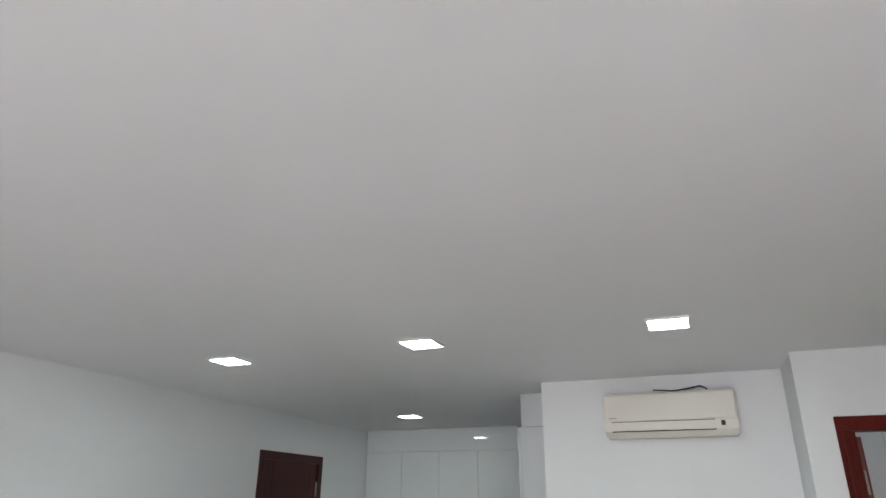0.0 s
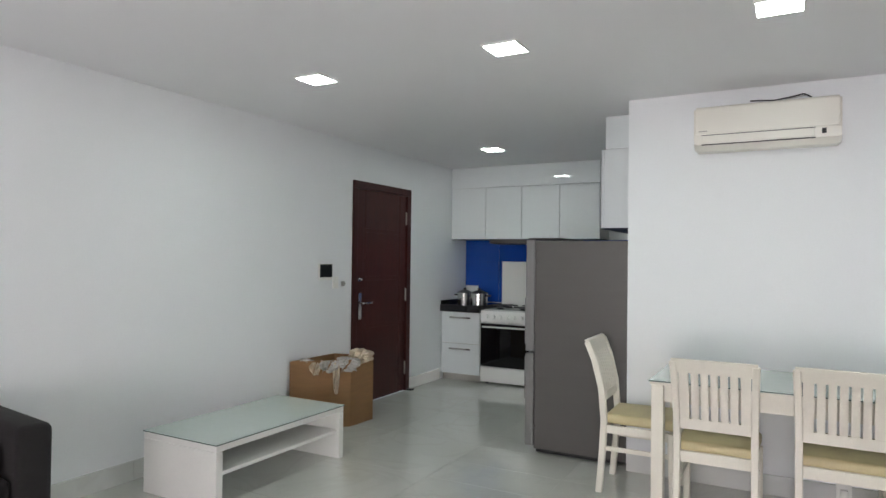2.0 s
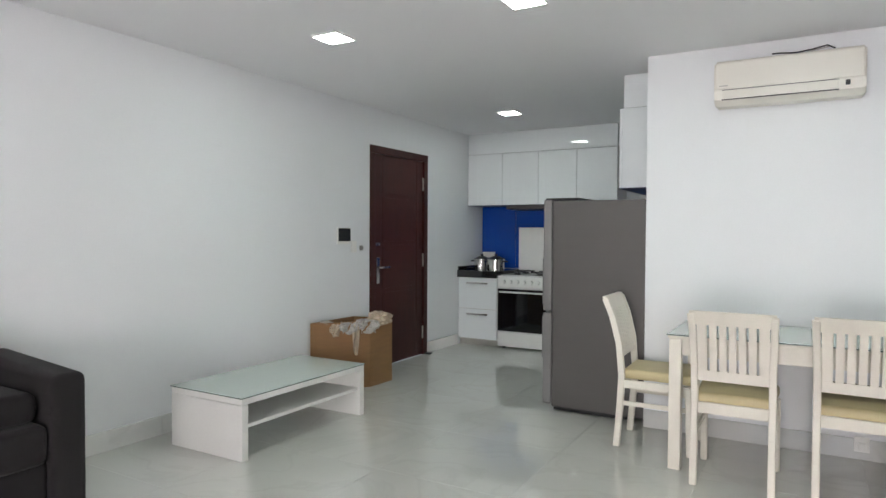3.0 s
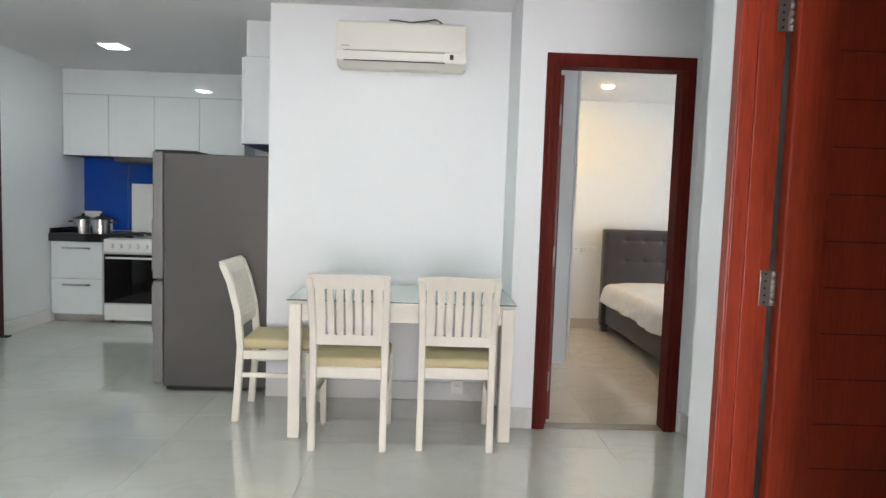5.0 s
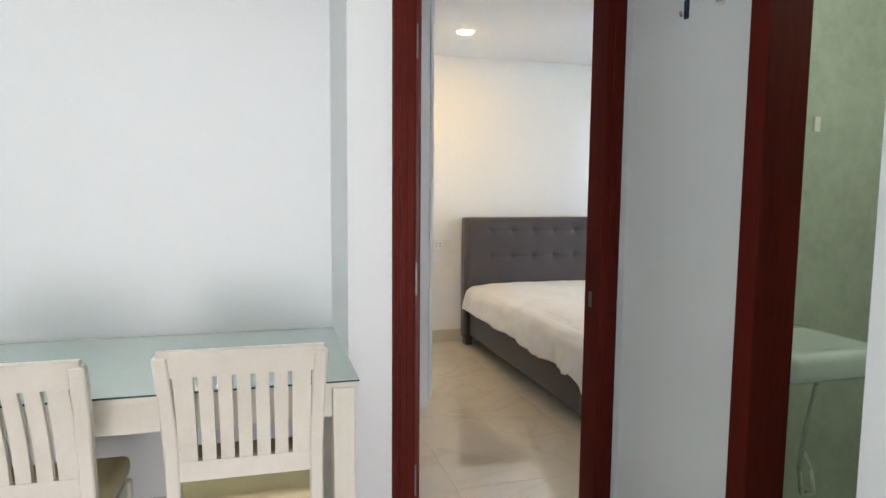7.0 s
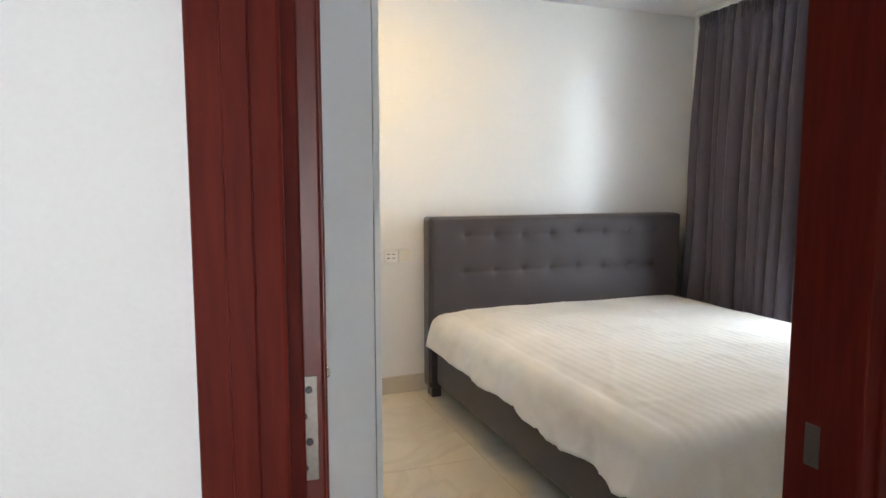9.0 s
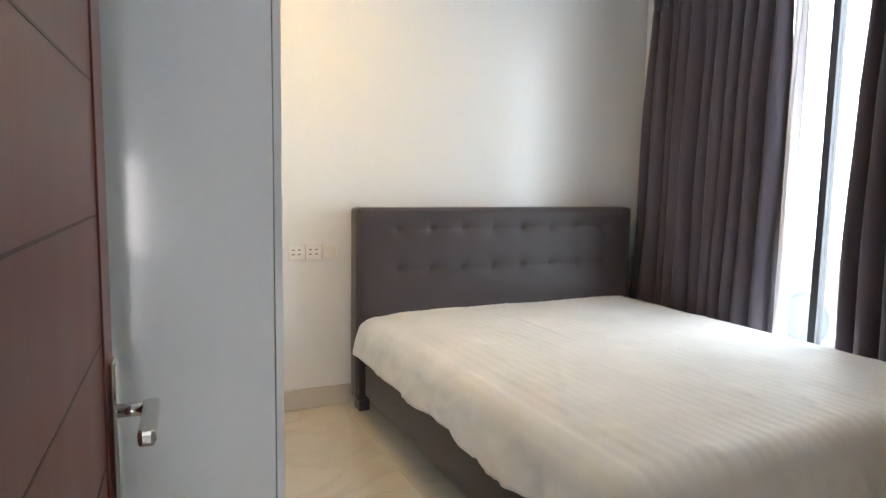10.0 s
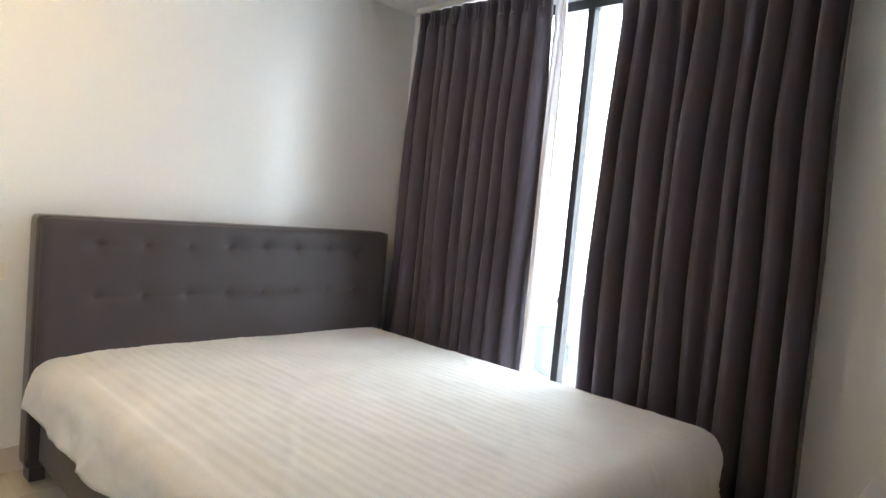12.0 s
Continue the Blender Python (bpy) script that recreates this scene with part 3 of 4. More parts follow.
for y0, y1 in ((0.70, 0.78), (2.24, 2.34)):
    for x in (-4.40, -3.85):
        part("foot", box(x - 0.03, x + 0.03, y0, y1, 0.0, 0.06, 0.004), BLACK, so)
bo = tagged(link("bolster_cushion", box(-4.22, -3.84, 1.62, 2.215, 0.468, 0.61, 0.05, 3), SOFA, smooth=True), "charcoal bolster cushion lying on the sofa seat", "cushion")

# cardboard box with packing waste
cb = thing("cardboard_box", "open brown cardboard box with packing tape remnants", "box")
foot = [(-4.485, 4.755), (-4.115, 5.11), (-4.10, 5.42), (-4.47, 5.33)]
mid = (sum(p[0] for p in foot) / 4, sum(p[1] for p in foot) / 4)
def inset(k):
    return [(mid[0] + (x - mid[0]) * k, mid[1] + (y - mid[1]) * k) for x, y in foot]
inner = inset(0.975)
for i in range(4):
    j = (i + 1) % 4
    part("side", prism([foot[i], foot[j], inner[j], inner[i]], 0.0, 0.57), CARD, cb)
part("bottom", prism(inset(0.97), 0.002, 0.010), CARD, cb)
random.seed(4)
def ragged(name, x, y, z, w, h, turn, material, label, drop=0.0):
    bm = bmesh.new()
    n, k = 7, 6
    grid = []
    for i in range(n):
        row = []
        for j in range(k):
            u, v = i / (n - 1) - 0.5, j / (k - 1)
            px = u * w * (1 + 0.25 * math.sin(5 * v + i)) + random.uniform(-1, 1) * w * 0.05
            pz = -v * h + random.uniform(-1, 1) * h * 0.05
            py = 0.03 * math.sin(9 * u + 5 * v) + random.uniform(-0.008, 0.008) - 0.02 * math.sin(v * 3)
            row.append(bm.verts.new((px, py, pz)))
        grid.append(row)
    for i in range(n - 1):
        for j in range(k - 1):
            bm.faces.new((grid[i][j], grid[i + 1][j], grid[i + 1][j + 1], grid[i][j + 1]))
    ob = part(name, bm, material, cb, label)
    ob.matrix_basis = pose(x, y, z, 0, 0, turn)
    so_ = ob.modifiers.new("thickness", "SOLIDIFY")
    so_.thickness = 0.003
    return ob
ragged("torn_tape", -4.20, 5.015, 0.555, 0.05, 0.26, 40, TAPE, "torn strip of tan tape")
ragged("torn_tape", -4.33, 4.90, 0.560, 0.07, 0.11, 25, TAPE, "torn strip of tan tape")
ragged("torn_tape", -4.24, 4.985, 0.570, 0.16, 0.10, 40, PAPER, "torn grey printed paper")
ragged("paper_scrap", -4.13, 5.10, 0.580, 0.17, 0.11, 60, PAPER, "torn grey printed paper")
def crumple(x, y, z, s, material):
    bm = bmesh.new()
    bmesh.ops.create_icosphere(bm, subdivisions=3, radius=1)
    for v in bm.verts:
        k = 0.75 + 0.5 * noise.noise(v.co * 2.3 + Vector((x, y, 3))) + 0.25 * noise.noise(v.co * 6)
        v.co = Vector((v.co.x * s[0], v.co.y * s[1], v.co.z * s[2])) * k
    ob = part("crumpled_paper", bm, material, cb, "crumpled tan packing paper")
    ob.matrix_basis = pose(x, y, z)
crumple(-4.15, 5.30, 0.57, (0.12, 0.15, 0.085), TAPE)
crumple(-4.20, 5.13, 0.545, (0.08, 0.10, 0.05), PAPER)
crumple(-4.42, 4.88, 0.56, (0.06, 0.06, 0.03), PAPER)

# dining table and chairs
dt = thing("dining_table", "cream wooden dining table with glass top", "dining table")
for x in (-1.465, -0.295):
    for y in (4.455, 5.105):
        part("leg", box(x - 0.033, x + 0.033, y - 0.033, y + 0.033, 0.0, 0.75, 0.004), CREAM, dt)
for y in (4.455, 5.105):
    part("apron", box(-1.431, -0.329, y - 0.012, y + 0.012, 0.655, 0.75, 0.003), CREAM, dt)
for x in (-1.465, -0.295):
    part("apron", box(x - 0.012, x + 0.012, 4.489, 5.071, 0.655, 0.75, 0.003), CREAM, dt)
part("tabletop", box(-1.505, -0.255, 4.42, 5.145, 0.751, 0.767, 0.003), CREAM, dt)
part("glass_top", box(-1.51, -0.25, 4.412, 5.15, 0.768, 0.777, 0.002), TOPGLASS, dt, "pale green tempered glass sheet")
part("glass_edge", box(-1.5105, -0.2495, 4.4115, 5.1505, 0.770, 0.775), GLASSEDGE, dt)


def dining_chair(m):
    """Faces +y; the rear feet stand at y 0."""
    ob = thing("dining_chair", "cream wooden slat-back dining chair with beige seat", "chair", "chairs round the dining table", m)
    for x in (-0.188, 0.188):
        part("leg", sweep([(x, 0.0, 0), (x, 0.02, 0.25), (x, 0.03, 0.45), (x, 0.012, 0.65), (x * 1.03, -0.03, 0.82), (x * 1.05, -0.075, 0.93)], 0.036, 0.04), CREAM, ob)
        part("leg", sweep([(x * 1.02, 0.44, 0), (x * 1.02, 0.425, 0.42)], 0.036, 0.036), CREAM, ob)
        part("stretcher", box(x - 0.009, x + 0.009, 0.03, 0.42, 0.265, 0.292, 0.003), CREAM, ob)
        part("side_rail", box(x - 0.011, x + 0.011, 0.045, 0.41, 0.375, 0.425, 0.003), CREAM, ob)
    part("front_rail", box(-0.172, 0.172, 0.415, 0.437, 0.375, 0.425, 0.003), CREAM, ob)
    part("back_rail", box(-0.17, 0.17, 0.018, 0.042, 0.385, 0.445, 0.003), CREAM, ob)
    seat = box(-0.205, 0.205, 0.035, 0.455, 0.432, 0.492, 0.022, 3)
    for v in seat.verts:
        if v.co.z > 0.46:
            v.co.z += 0.012 * (1 - (v.co.x / 0.2) ** 2)
        v.co.x *= 0.9 + 0.22 * v.co.y
    part("seat", seat, SEAT, ob, "padded beige leatherette seat", True)
    def back_y(z):
        return 0.018 - 0.55 * max(0, z - 0.60) ** 1.6
    def slab(x0, x1, z0, z1, t=0.018):
        n = 5
        pts = [z0 + (z1 - z0) * i / n for i in range(n + 1)]
        bm = bmesh.new()
        rings = [[bm.verts.new((x, back_y(z) + d, z)) for x, d in ((x0, -t / 2), (x1, -t / 2), (x1, t / 2), (x0, t / 2))] for z in pts]
        for a, b in zip(rings, rings[1:]):
            for i in range(4):
                bm.faces.new((a[i], a[(i + 1) % 4], b[(i + 1) % 4], b[i]))
        bm.faces.new(rings[0])
        bm.faces.new(rings[-1])
        bmesh.ops.recalc_face_normals(bm, faces=bm.faces)
        return bm
    part("top_rail", slab(-0.205, 0.205, 0.870, 0.945, 0.026), CREAM, ob)
    part("lower_rail", slab(-0.172, 0.172, 0.565, 0.620, 0.022), CREAM, ob)
    edges = (-0.178, -0.118, -0.0705, -0.0235, 0.0235, 0.0705, 0.118, 0.178)
    for a, b in zip(edges, edges[1:]):
        part("slat", slab(a + 0.006, b - 0.006, 0.619, 0.871), CREAM, ob)
    return ob


chair = dining_chair(pose(-1.148, 4.255, 0, 0, 0, 0))
copy_thing(chair, pose(-0.578, 4.285, 0, 0, 0, -1))
copy_thing(chair, pose(-1.86, 4.86, 0, 0, 0, -89))

# ---- kitchen ----
fr = thing("fridge", "tall graphite grey two-door fridge freezer", "fridge")
part("body", box(-2.495, -1.812, 5.215, 5.83, 0.035, 1.59, 0.008), FRIDGE, fr)
for z0, z1 in ((0.05, 0.745), (0.757, 1.60)):
    d = part("door", box(-2.570, -2.500, 5.217, 5.828, z0, z1, 0.014, 3), FRIDGEDOOR, fr, "silver grey fridge door")
    part("handle", box(-2.582, -2.568, 5.235, 5.26, z0 + 0.05 if z0 > 0.5 else z1 - 0.35, z0 + 0.40 if z0 > 0.5 else z1 - 0.03, 0.004), FRIDGEDOOR, d)
part("top_hinge", box(-2.56, -2.30, 5.235, 5.81, 1.593, 1.612, 0.004), BLACK, fr)
part("kick_plate", box(-2.48, -1.89, 5.23, 5.815, 0.012, 0.036), BLACK, fr)
for x in (-2.36, -1.95):
    for y in (5.32, 5.80):
        part("foot", cyl((x, y, 0), (x, y, 0.013), 0.02), BLACK, fr)

bc = thing("base_cabinet", "white two-drawer kitchen base cabinet", "kitchen cabinet")
part("body", box(-4.505, -3.995, 7.445, 8.09, 0.08, 0.815, 0.002), WHITEWOOD, bc)
part("plinth", box(-4.505, -3.995, 7.48, 8.09, 0.0, 0.08), DULLSTEEL, bc)
for z0, z1 in ((0.085, 0.44), (0.448, 0.81)):
    d = part("drawer", box(-4.503, -3.998, 7.424, 7.445, z0, z1, 0.002), GLOSSWHITE, bc)
    part("handle", box(-4.39, -4.11, 7.404, 7.416, z1 - 0.07, z1 - 0.05, 0.003), STEEL, d, "steel bar handle")
    for x in (-4.37, -4.13):
        part("handle_post", box(x - 0.005, x + 0.005, 7.414, 7.425, z1 - 0.066, z1 - 0.054), STEEL, d)
wt = thing("worktop", "black polished granite worktop", "worktop")
part("slab", box(-4.515, -3.99, 7.40, 8.095, 0.816, 0.90, 0.004), GRANITE, wt)
part("upstand", box(-4.515, -4.495, 7.42, 8.095, 0.90, 0.945, 0.003), GRANITE, wt)
wt2 = thing("base_cabinet", "white kitchen base cabinet beside the cooker", "kitchen cabinet")
part("body", box(-3.36, -2.42, 7.445, 8.09, 0.08, 0.815, 0.002), WHITEWOOD, wt2)
for x0, x1 in ((-3.358, -2.895), (-2.888, -2.422)):
    part("door", box(x0, x1, 7.424, 7.445, 0.085, 0.81, 0.002), GLOSSWHITE, wt2)
wt3 = thing("worktop", "black polished granite worktop", "worktop")
part("slab", box(-3.37, -1.81, 7.40, 8.095, 0.816, 0.90, 0.004), GRANITE, wt3)
bs = thing("backsplash", "glossy blue glass kitchen splashback", "splashback")
part("panel", box(-4.518, -4.05, 8.088, 8.097, 0.905, 1.685), BLUE, bs)
part("panel", box(-4.045, -3.20, 8.088, 8.097, 0.905, 1.685), BLUE, bs)
part("panel", box(-3.195, -1.81, 8.088, 8.097, 0.905, 1.685), BLUE, bs)
ks = thing("power_socket", "white double socket on the blue splashback", "socket", m=pose(-4.42, 8.087, 1.06))
part("plate", box(-0.09, 0.09, -0.010, 0, -0.045, 0.045, 0.003), WHITEPL, ks)

ck = thing("cooker", "white freestanding gas cooker with raised lid", "cooker")
part("body", box(-3.985, -3.375, 7.45, 8.06, 0.02, 0.85, 0.006), ENAMEL, ck)
part("control_panel", box(-3.985, -3.375, 7.425, 7.452, 0.715, 0.85, 0.010), ENAMEL, ck)
od = part("oven_door", box(-3.98, -3.38, 7.418, 7.449, 0.205, 0.70, 0.006), OVENGLASS, ck, "black glass oven door")
part("door_handle", box(-3.95, -3.41, 7.385, 7.402, 0.655, 0.675, 0.006), ENAMEL, od, "white bar handle")
for x in (-3.93, -3.43):
    part("handle_post", box(x - 0.01, x + 0.01, 7.395, 7.42, 0.657, 0.673), ENAMEL, od)
part("drawer", box(-3.98, -3.38, 7.422, 7.449, 0.03, 0.195, 0.006), ENAMEL, ck)
for i in range(6):
    x = -3.90 + i * 0.085
    part("knob", cyl((x, 7.425, 0.785), (x, 7.395, 0.785), 0.022, 0.017, 14), ENAMEL, ck)
part("lid", box(-3.98, -3.38, 8.03, 8.055, 0.86, 1.42, 0.006), ENAMEL, ck, "raised white lid")
part("hob", box(-3.965, -3.395, 7.47, 8.01, 0.851, 0.858, 0.002), ENAMEL, ck)
for x in (-3.82, -3.53):
    for y in (7.62, 7.88):
        g = part("burner", cyl((x, y, 0.858), (x, y, 0.878), 0.045, 0.035, 16), BLACK, ck)
        bm = None
        for dx, dy in ((1, 0), (0, 1)):
            bm = box(x - 0.11 * dx - 0.006, x + 0.11 * dx + 0.006, y - 0.11 * dy - 0.006, y + 0.11 * dy + 0.006, 0.884, 0.898, 0.002, bm=bm)
        part("grate", bm, BLACK, g)
for x in (-3.93, -3.43):
    for y in (7.5, 8.0):
        part("foot", cyl((x, y, 0), (x, y, 0.021), 0.02), BLACK, ck)


def pot(x, y, r, h, label):
    ob = thing("cooking_pot", label, "pot", "pots on the worktop", pose(x, y, 0.90))
    body = part("body", cyl((0, 0, 0), (0, 0, h), r * 0.97, r, 28), STEEL, ob, smooth=False)
    part("rim", cyl((0, 0, h), (0, 0, h + 0.006), r + 0.005, r + 0.005, 28), BLACK, ob)
    lid = part("lid", cyl((0, 0, h + 0.006), (0, 0, h + 0.035), r, r * 0.35, 28), BLACK, ob, "dark lid")
    part("knob", cyl((0, 0, h + 0.034), (0, 0, h + 0.06), 0.014, 0.02), BLACK, lid)
    for s in (-1, 1):
        part("side_handle", box(s * (r + 0.02) - 0.022, s * (r + 0.02) + 0.022, -0.03, 0.03, h - 0.035, h - 0.018, 0.005), BLACK, ob)


pot(-4.34, 7.72, 0.095, 0.13, "steel cooking pot with dark lid")
pot(-4.10, 7.62, 0.105, 0.135, "large steel cooking pot with dark lid")

uc_group = "kitchen wall cabinets"
for i in range(4):
    x0 = -4.515 + i * 0.463
    uc = thing("wall_cabinet", "glossy white handleless kitchen wall cabinet", "kitchen cabinet", uc_group)
    part("body", box(x0 + 0.002, x0 + 0.461, 7.702, 8.095, 1.69, 2.31), WHITEWOOD, uc)
    part("door", box(x0 + 0.002, x0 + 0.461, 7.68, 7.701, 1.688, 2.308, 0.0015), GLOSSWHITE, uc)
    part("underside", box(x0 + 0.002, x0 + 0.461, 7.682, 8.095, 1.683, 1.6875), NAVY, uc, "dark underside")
fp = thing("filler_panel", "glossy white panel above the wall cabinets", "panel")
part("panel", box(-4.515, -2.663, 7.682, 7.702, 2.312, H - 0.002), GLOSSWHITE, fp)
hood = thing("range_hood", "slim dark extractor hood under the wall cabinets", "range hood")
part("body", box(-3.99, -3.38, 7.66, 8.05, 1.635, 1.682, 0.006), FRIDGE, hood)
part("filter", box(-3.95, -3.42, 7.70, 8.0, 1.629, 1.636), BLACK, hood)
tc_ = thing("wall_cabinet", "white wall cabinet above the fridge", "kitchen cabinet", uc_group)
part("body", box(-2.08, -1.802, 5.60, 7.66, 1.70, 2.31, 0.002), GLOSSWHITE, tc_)
part("door", box(-2.102, -2.081, 5.602, 6.28, 1.70, 2.308, 0.0015), GLOSSWHITE, tc_)
part("door", box(-2.102, -2.081, 6.284, 6.97, 1.70, 2.308, 0.0015), GLOSSWHITE, tc_)
part("door", box(-2.102, -2.081, 6.974, 7.658, 1.70, 2.308, 0.0015), GLOSSWHITE, tc_)
part("top_panel", box(-2.07, -1.802, 5.60, 7.66, 2.312, H - 0.002, 0.002), GLOSSWHITE, tc_)
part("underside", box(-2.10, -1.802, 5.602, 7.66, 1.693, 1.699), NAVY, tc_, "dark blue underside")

# ---- bedroom ----
wd = thing("wardrobe", "tall glossy grey-white wardrobe beside the door", "wardrobe")
part("side_panel", box(-0.125, 0.447, 6.24, 6.262, 0.0, 2.44, 0.002), WARD, wd)
part("carcass", box(-0.125, 0.433, 6.263, 7.81, 0.06, 2.438), WARD, wd)
part("plinth", box(-0.125, 0.40, 6.263, 7.81, 0.0, 0.06), WARD, wd)
for i in range(3):
    y0 = 6.242 + i * 0.523
    d = part("door", box(0.450, 0.472, y0, y0 + 0.520, 0.062, 2.436, 0.002), WARD, wd)
    part("handle", box(0.472, 0.487, y0 + 0.47, y0 + 0.482, 1.0, 1.2, 0.003), STEEL, d)

bed = thing("bed", "double bed with grey buttoned upholstered headboard", "bed")
bm = box(1.14, 2.96, 7.665, 7.795, 0.05, 1.10, 0.03, 4)
part("headboard_core", bm, BEDGREY, bed, smooth=True)
BX = [1.36 + i * 0.196 for i in range(8)]
BZ = (0.765, 0.985)
nx, nz = 130, 58
bm = bmesh.new()
grid = []
for i in range(nx + 1):
    col = []
    for j in range(nz + 1):
        x, z = 1.155 + 1.79 * i / nx, 0.30 + 0.785 * j / nz
        dip = 0.0
        for bx in BX:
            for bz in BZ:
                r = math.hypot(x - bx, (z - bz))
                dip += 0.016 * math.exp(-(r / 0.022) ** 2) + 0.010 * math.exp(-(r / 0.06) ** 2)
        for bz in BZ:
            if BX[0] - 0.05 < x < BX[-1] + 0.05:
                dip += 0.005 * math.exp(-((z - bz) / 0.010) ** 2)
        edge = min(x - 1.155, 2.945 - x, 1.085 - z)
        dip += 0.014 * max(0, 1 - edge / 0.03) ** 2
        col.append(bm.verts.new((x, 7.650 + dip + 0.0015 * noise.noise(Vector((x * 6, z * 6, 0))), z)))
    grid.append(col)
for i in range(nx):
    for j in range(nz):
        bm.faces.new((grid[i][j], grid[i + 1][j], grid[i + 1][j + 1], grid[i][j + 1]))
pad = part("headboard_padding", bm, BEDGREY, bed, smooth=True)
so_ = pad.modifiers.new("thickness", "SOLIDIFY")
so_.thickness, so_.offset = 0.018, -1
for bx in BX:
    for bz in BZ:
        bm = bmesh.new()
        bmesh.ops.create_uvsphere(bm, u_segments=12, v_segments=8, radius=0.011)
        bmesh.ops.transform(bm, matrix=Matrix.Translation((bx, 7.672, bz)) @ Matrix.Diagonal((1, 0.55, 1, 1)), verts=bm.verts)
        part("button", bm, BEDGREY, bed, smooth=True)
part("piping", tube([(1.147, 7.662, 0.10), (1.147, 7.662, 1.075), (1.165, 7.662, 1.093), (2.935, 7.662, 1.093), (2.953, 7.662, 1.075), (2.953, 7.662, 0.10)], 0.005), BEDGREY, bed, smooth=True)
for x0, x1 in ((1.18, 1.23), (2.87, 2.92)):
    part("side_rail", box(x0, x1, 5.63, 7.65, 0.09, 0.30, 0.015, 3), BEDGREY, bed, smooth=True)
part("foot_rail", box(1.16, 2.94, 5.60, 5.65, 0.07, 0.30, 0.015, 3), BEDGREY, bed, smooth=True)
part("base", box(1.2, 2.9, 5.66, 7.64, 0.12, 0.26), BEDGREY, bed)
for x in (1.155, 2.885):
    part("leg", box(x, x + 0.06, 7.67, 7.76, 0.0, 0.06, 0.004), BEDGREY, bed)
for x in (1.25, 2.80):
    part("leg", box(x, x + 0.06, 5.70, 5.76, 0.0, 0.08, 0.004), BLACK, bed)
mt = tagged(link("mattress", box(1.175, 2.915, 5.64, 7.645, 0.262, 0.515, 0.08, 4), COVER, smooth=True), "white mattress on the bed base", "mattress")

# bed cover, draped over the mattress
bm = bmesh.new()
R_ = 0.10
X0, X1, Y0, Y1, T = 1.245, 2.855, 5.68, 7.645, 0.533
NX, NY = 170, 150
grid = []
for i in range(NX + 1):
    row = []
    for j in range(NY + 1):
        ys = (Y0 - 0.44) + j / NY * (Y1 - Y0 + 0.44)
        hang = 0.262 + 0.02 * max(0, min(1, (Y1 - ys) / 2.0)) + 0.007 * math.sin(ys * 5.3) + 0.004 * math.sin(ys * 11 + 1)
        xs = X0 - hang + (X1 - X0 + hang + 0.38) * i / NX
        fx, sx = (X0 - xs, -1) if xs < X0 else ((xs - X1, 1) if xs > X1 else (0.0, 0))
        fy = max(0.0, Y0 - ys)
        f = math.hypot(fx, fy)
        x, y = min(max(xs, X0), X1), max(ys, Y0)
        out, dz = (0.0, 0.0) if f == 0 else ((R_ * math.sin(f / R_), R_ * (1 - math.cos(f / R_))) if f < R_ * 1.5 else (R_ * 0.9975 + 0.13 * (f - R_ * 1.5), R_ * 0.93 + 0.99 * (f - R_ * 1.5)))
        dz = min(dz, 0.47)
        dx, dy = (sx * fx / f, -fy / f) if f else (0.0, 0.0)
        along = ys if fx > fy else xs
        w = min(1, dz / 0.22)
        fold = w * (0.012 * math.sin(along * 7 + dz * 9 + 2 * math.sin(along * 3)) + 0.009 * math.sin(along * 17 + dz * 22) + 0.020 * noise.noise(Vector((xs * 5, ys * 5, 2.0))) + 0.010 * noise.noise(Vector((xs * 13, ys * 11, 4.0))))
        wr = 0.0032 * noise.noise(Vector((xs * 5 + ys * 4, ys * 1.5, 0.3))) + 0.003 * noise.noise(Vector((xs * 2, ys * 2.2, 1)))
        ridge = abs(noise.noise(Vector((xs * 3.1 - ys * 2.0, ys * 2.6 + xs, 5.0))))
        crease = abs(noise.noise(Vector((xs * 2.0 + ys * 5.5, ys * 3.0 - xs * 7.0, 9.0))))
        wr += 0.009 * max(0, 0.12 - ridge) / 0.12 * (0.35 + w)
        fold += 0.007 * w * max(0, 0.16 - crease) / 0.16
        wr += 0.0011 * math.sin(xs * 2 * math.pi / 0.047) * (1 - w)
        row.append(bm.verts.new((x + dx * (out + fold), y + dy * (out + fold), T - dz + wr - (0.018 * math.exp(-((xs - X0) / 0.09) ** 2) if xs < X0 + 0.4 else 0))))
    grid.append(row)
for i in range(NX):
    for j in range(NY):
        bm.faces.new((grid[i][j], grid[i + 1][j], grid[i + 1][j + 1], grid[i][j + 1]))
cv = tagged(link("bed_cover", bm, COVER, smooth=True), "creased white striped cotton cover draped over the bed", "bed cover")
so_ = cv.modifiers.new("thickness", "SOLIDIFY")
so_.thickness, so_.offset = 0.006, 1


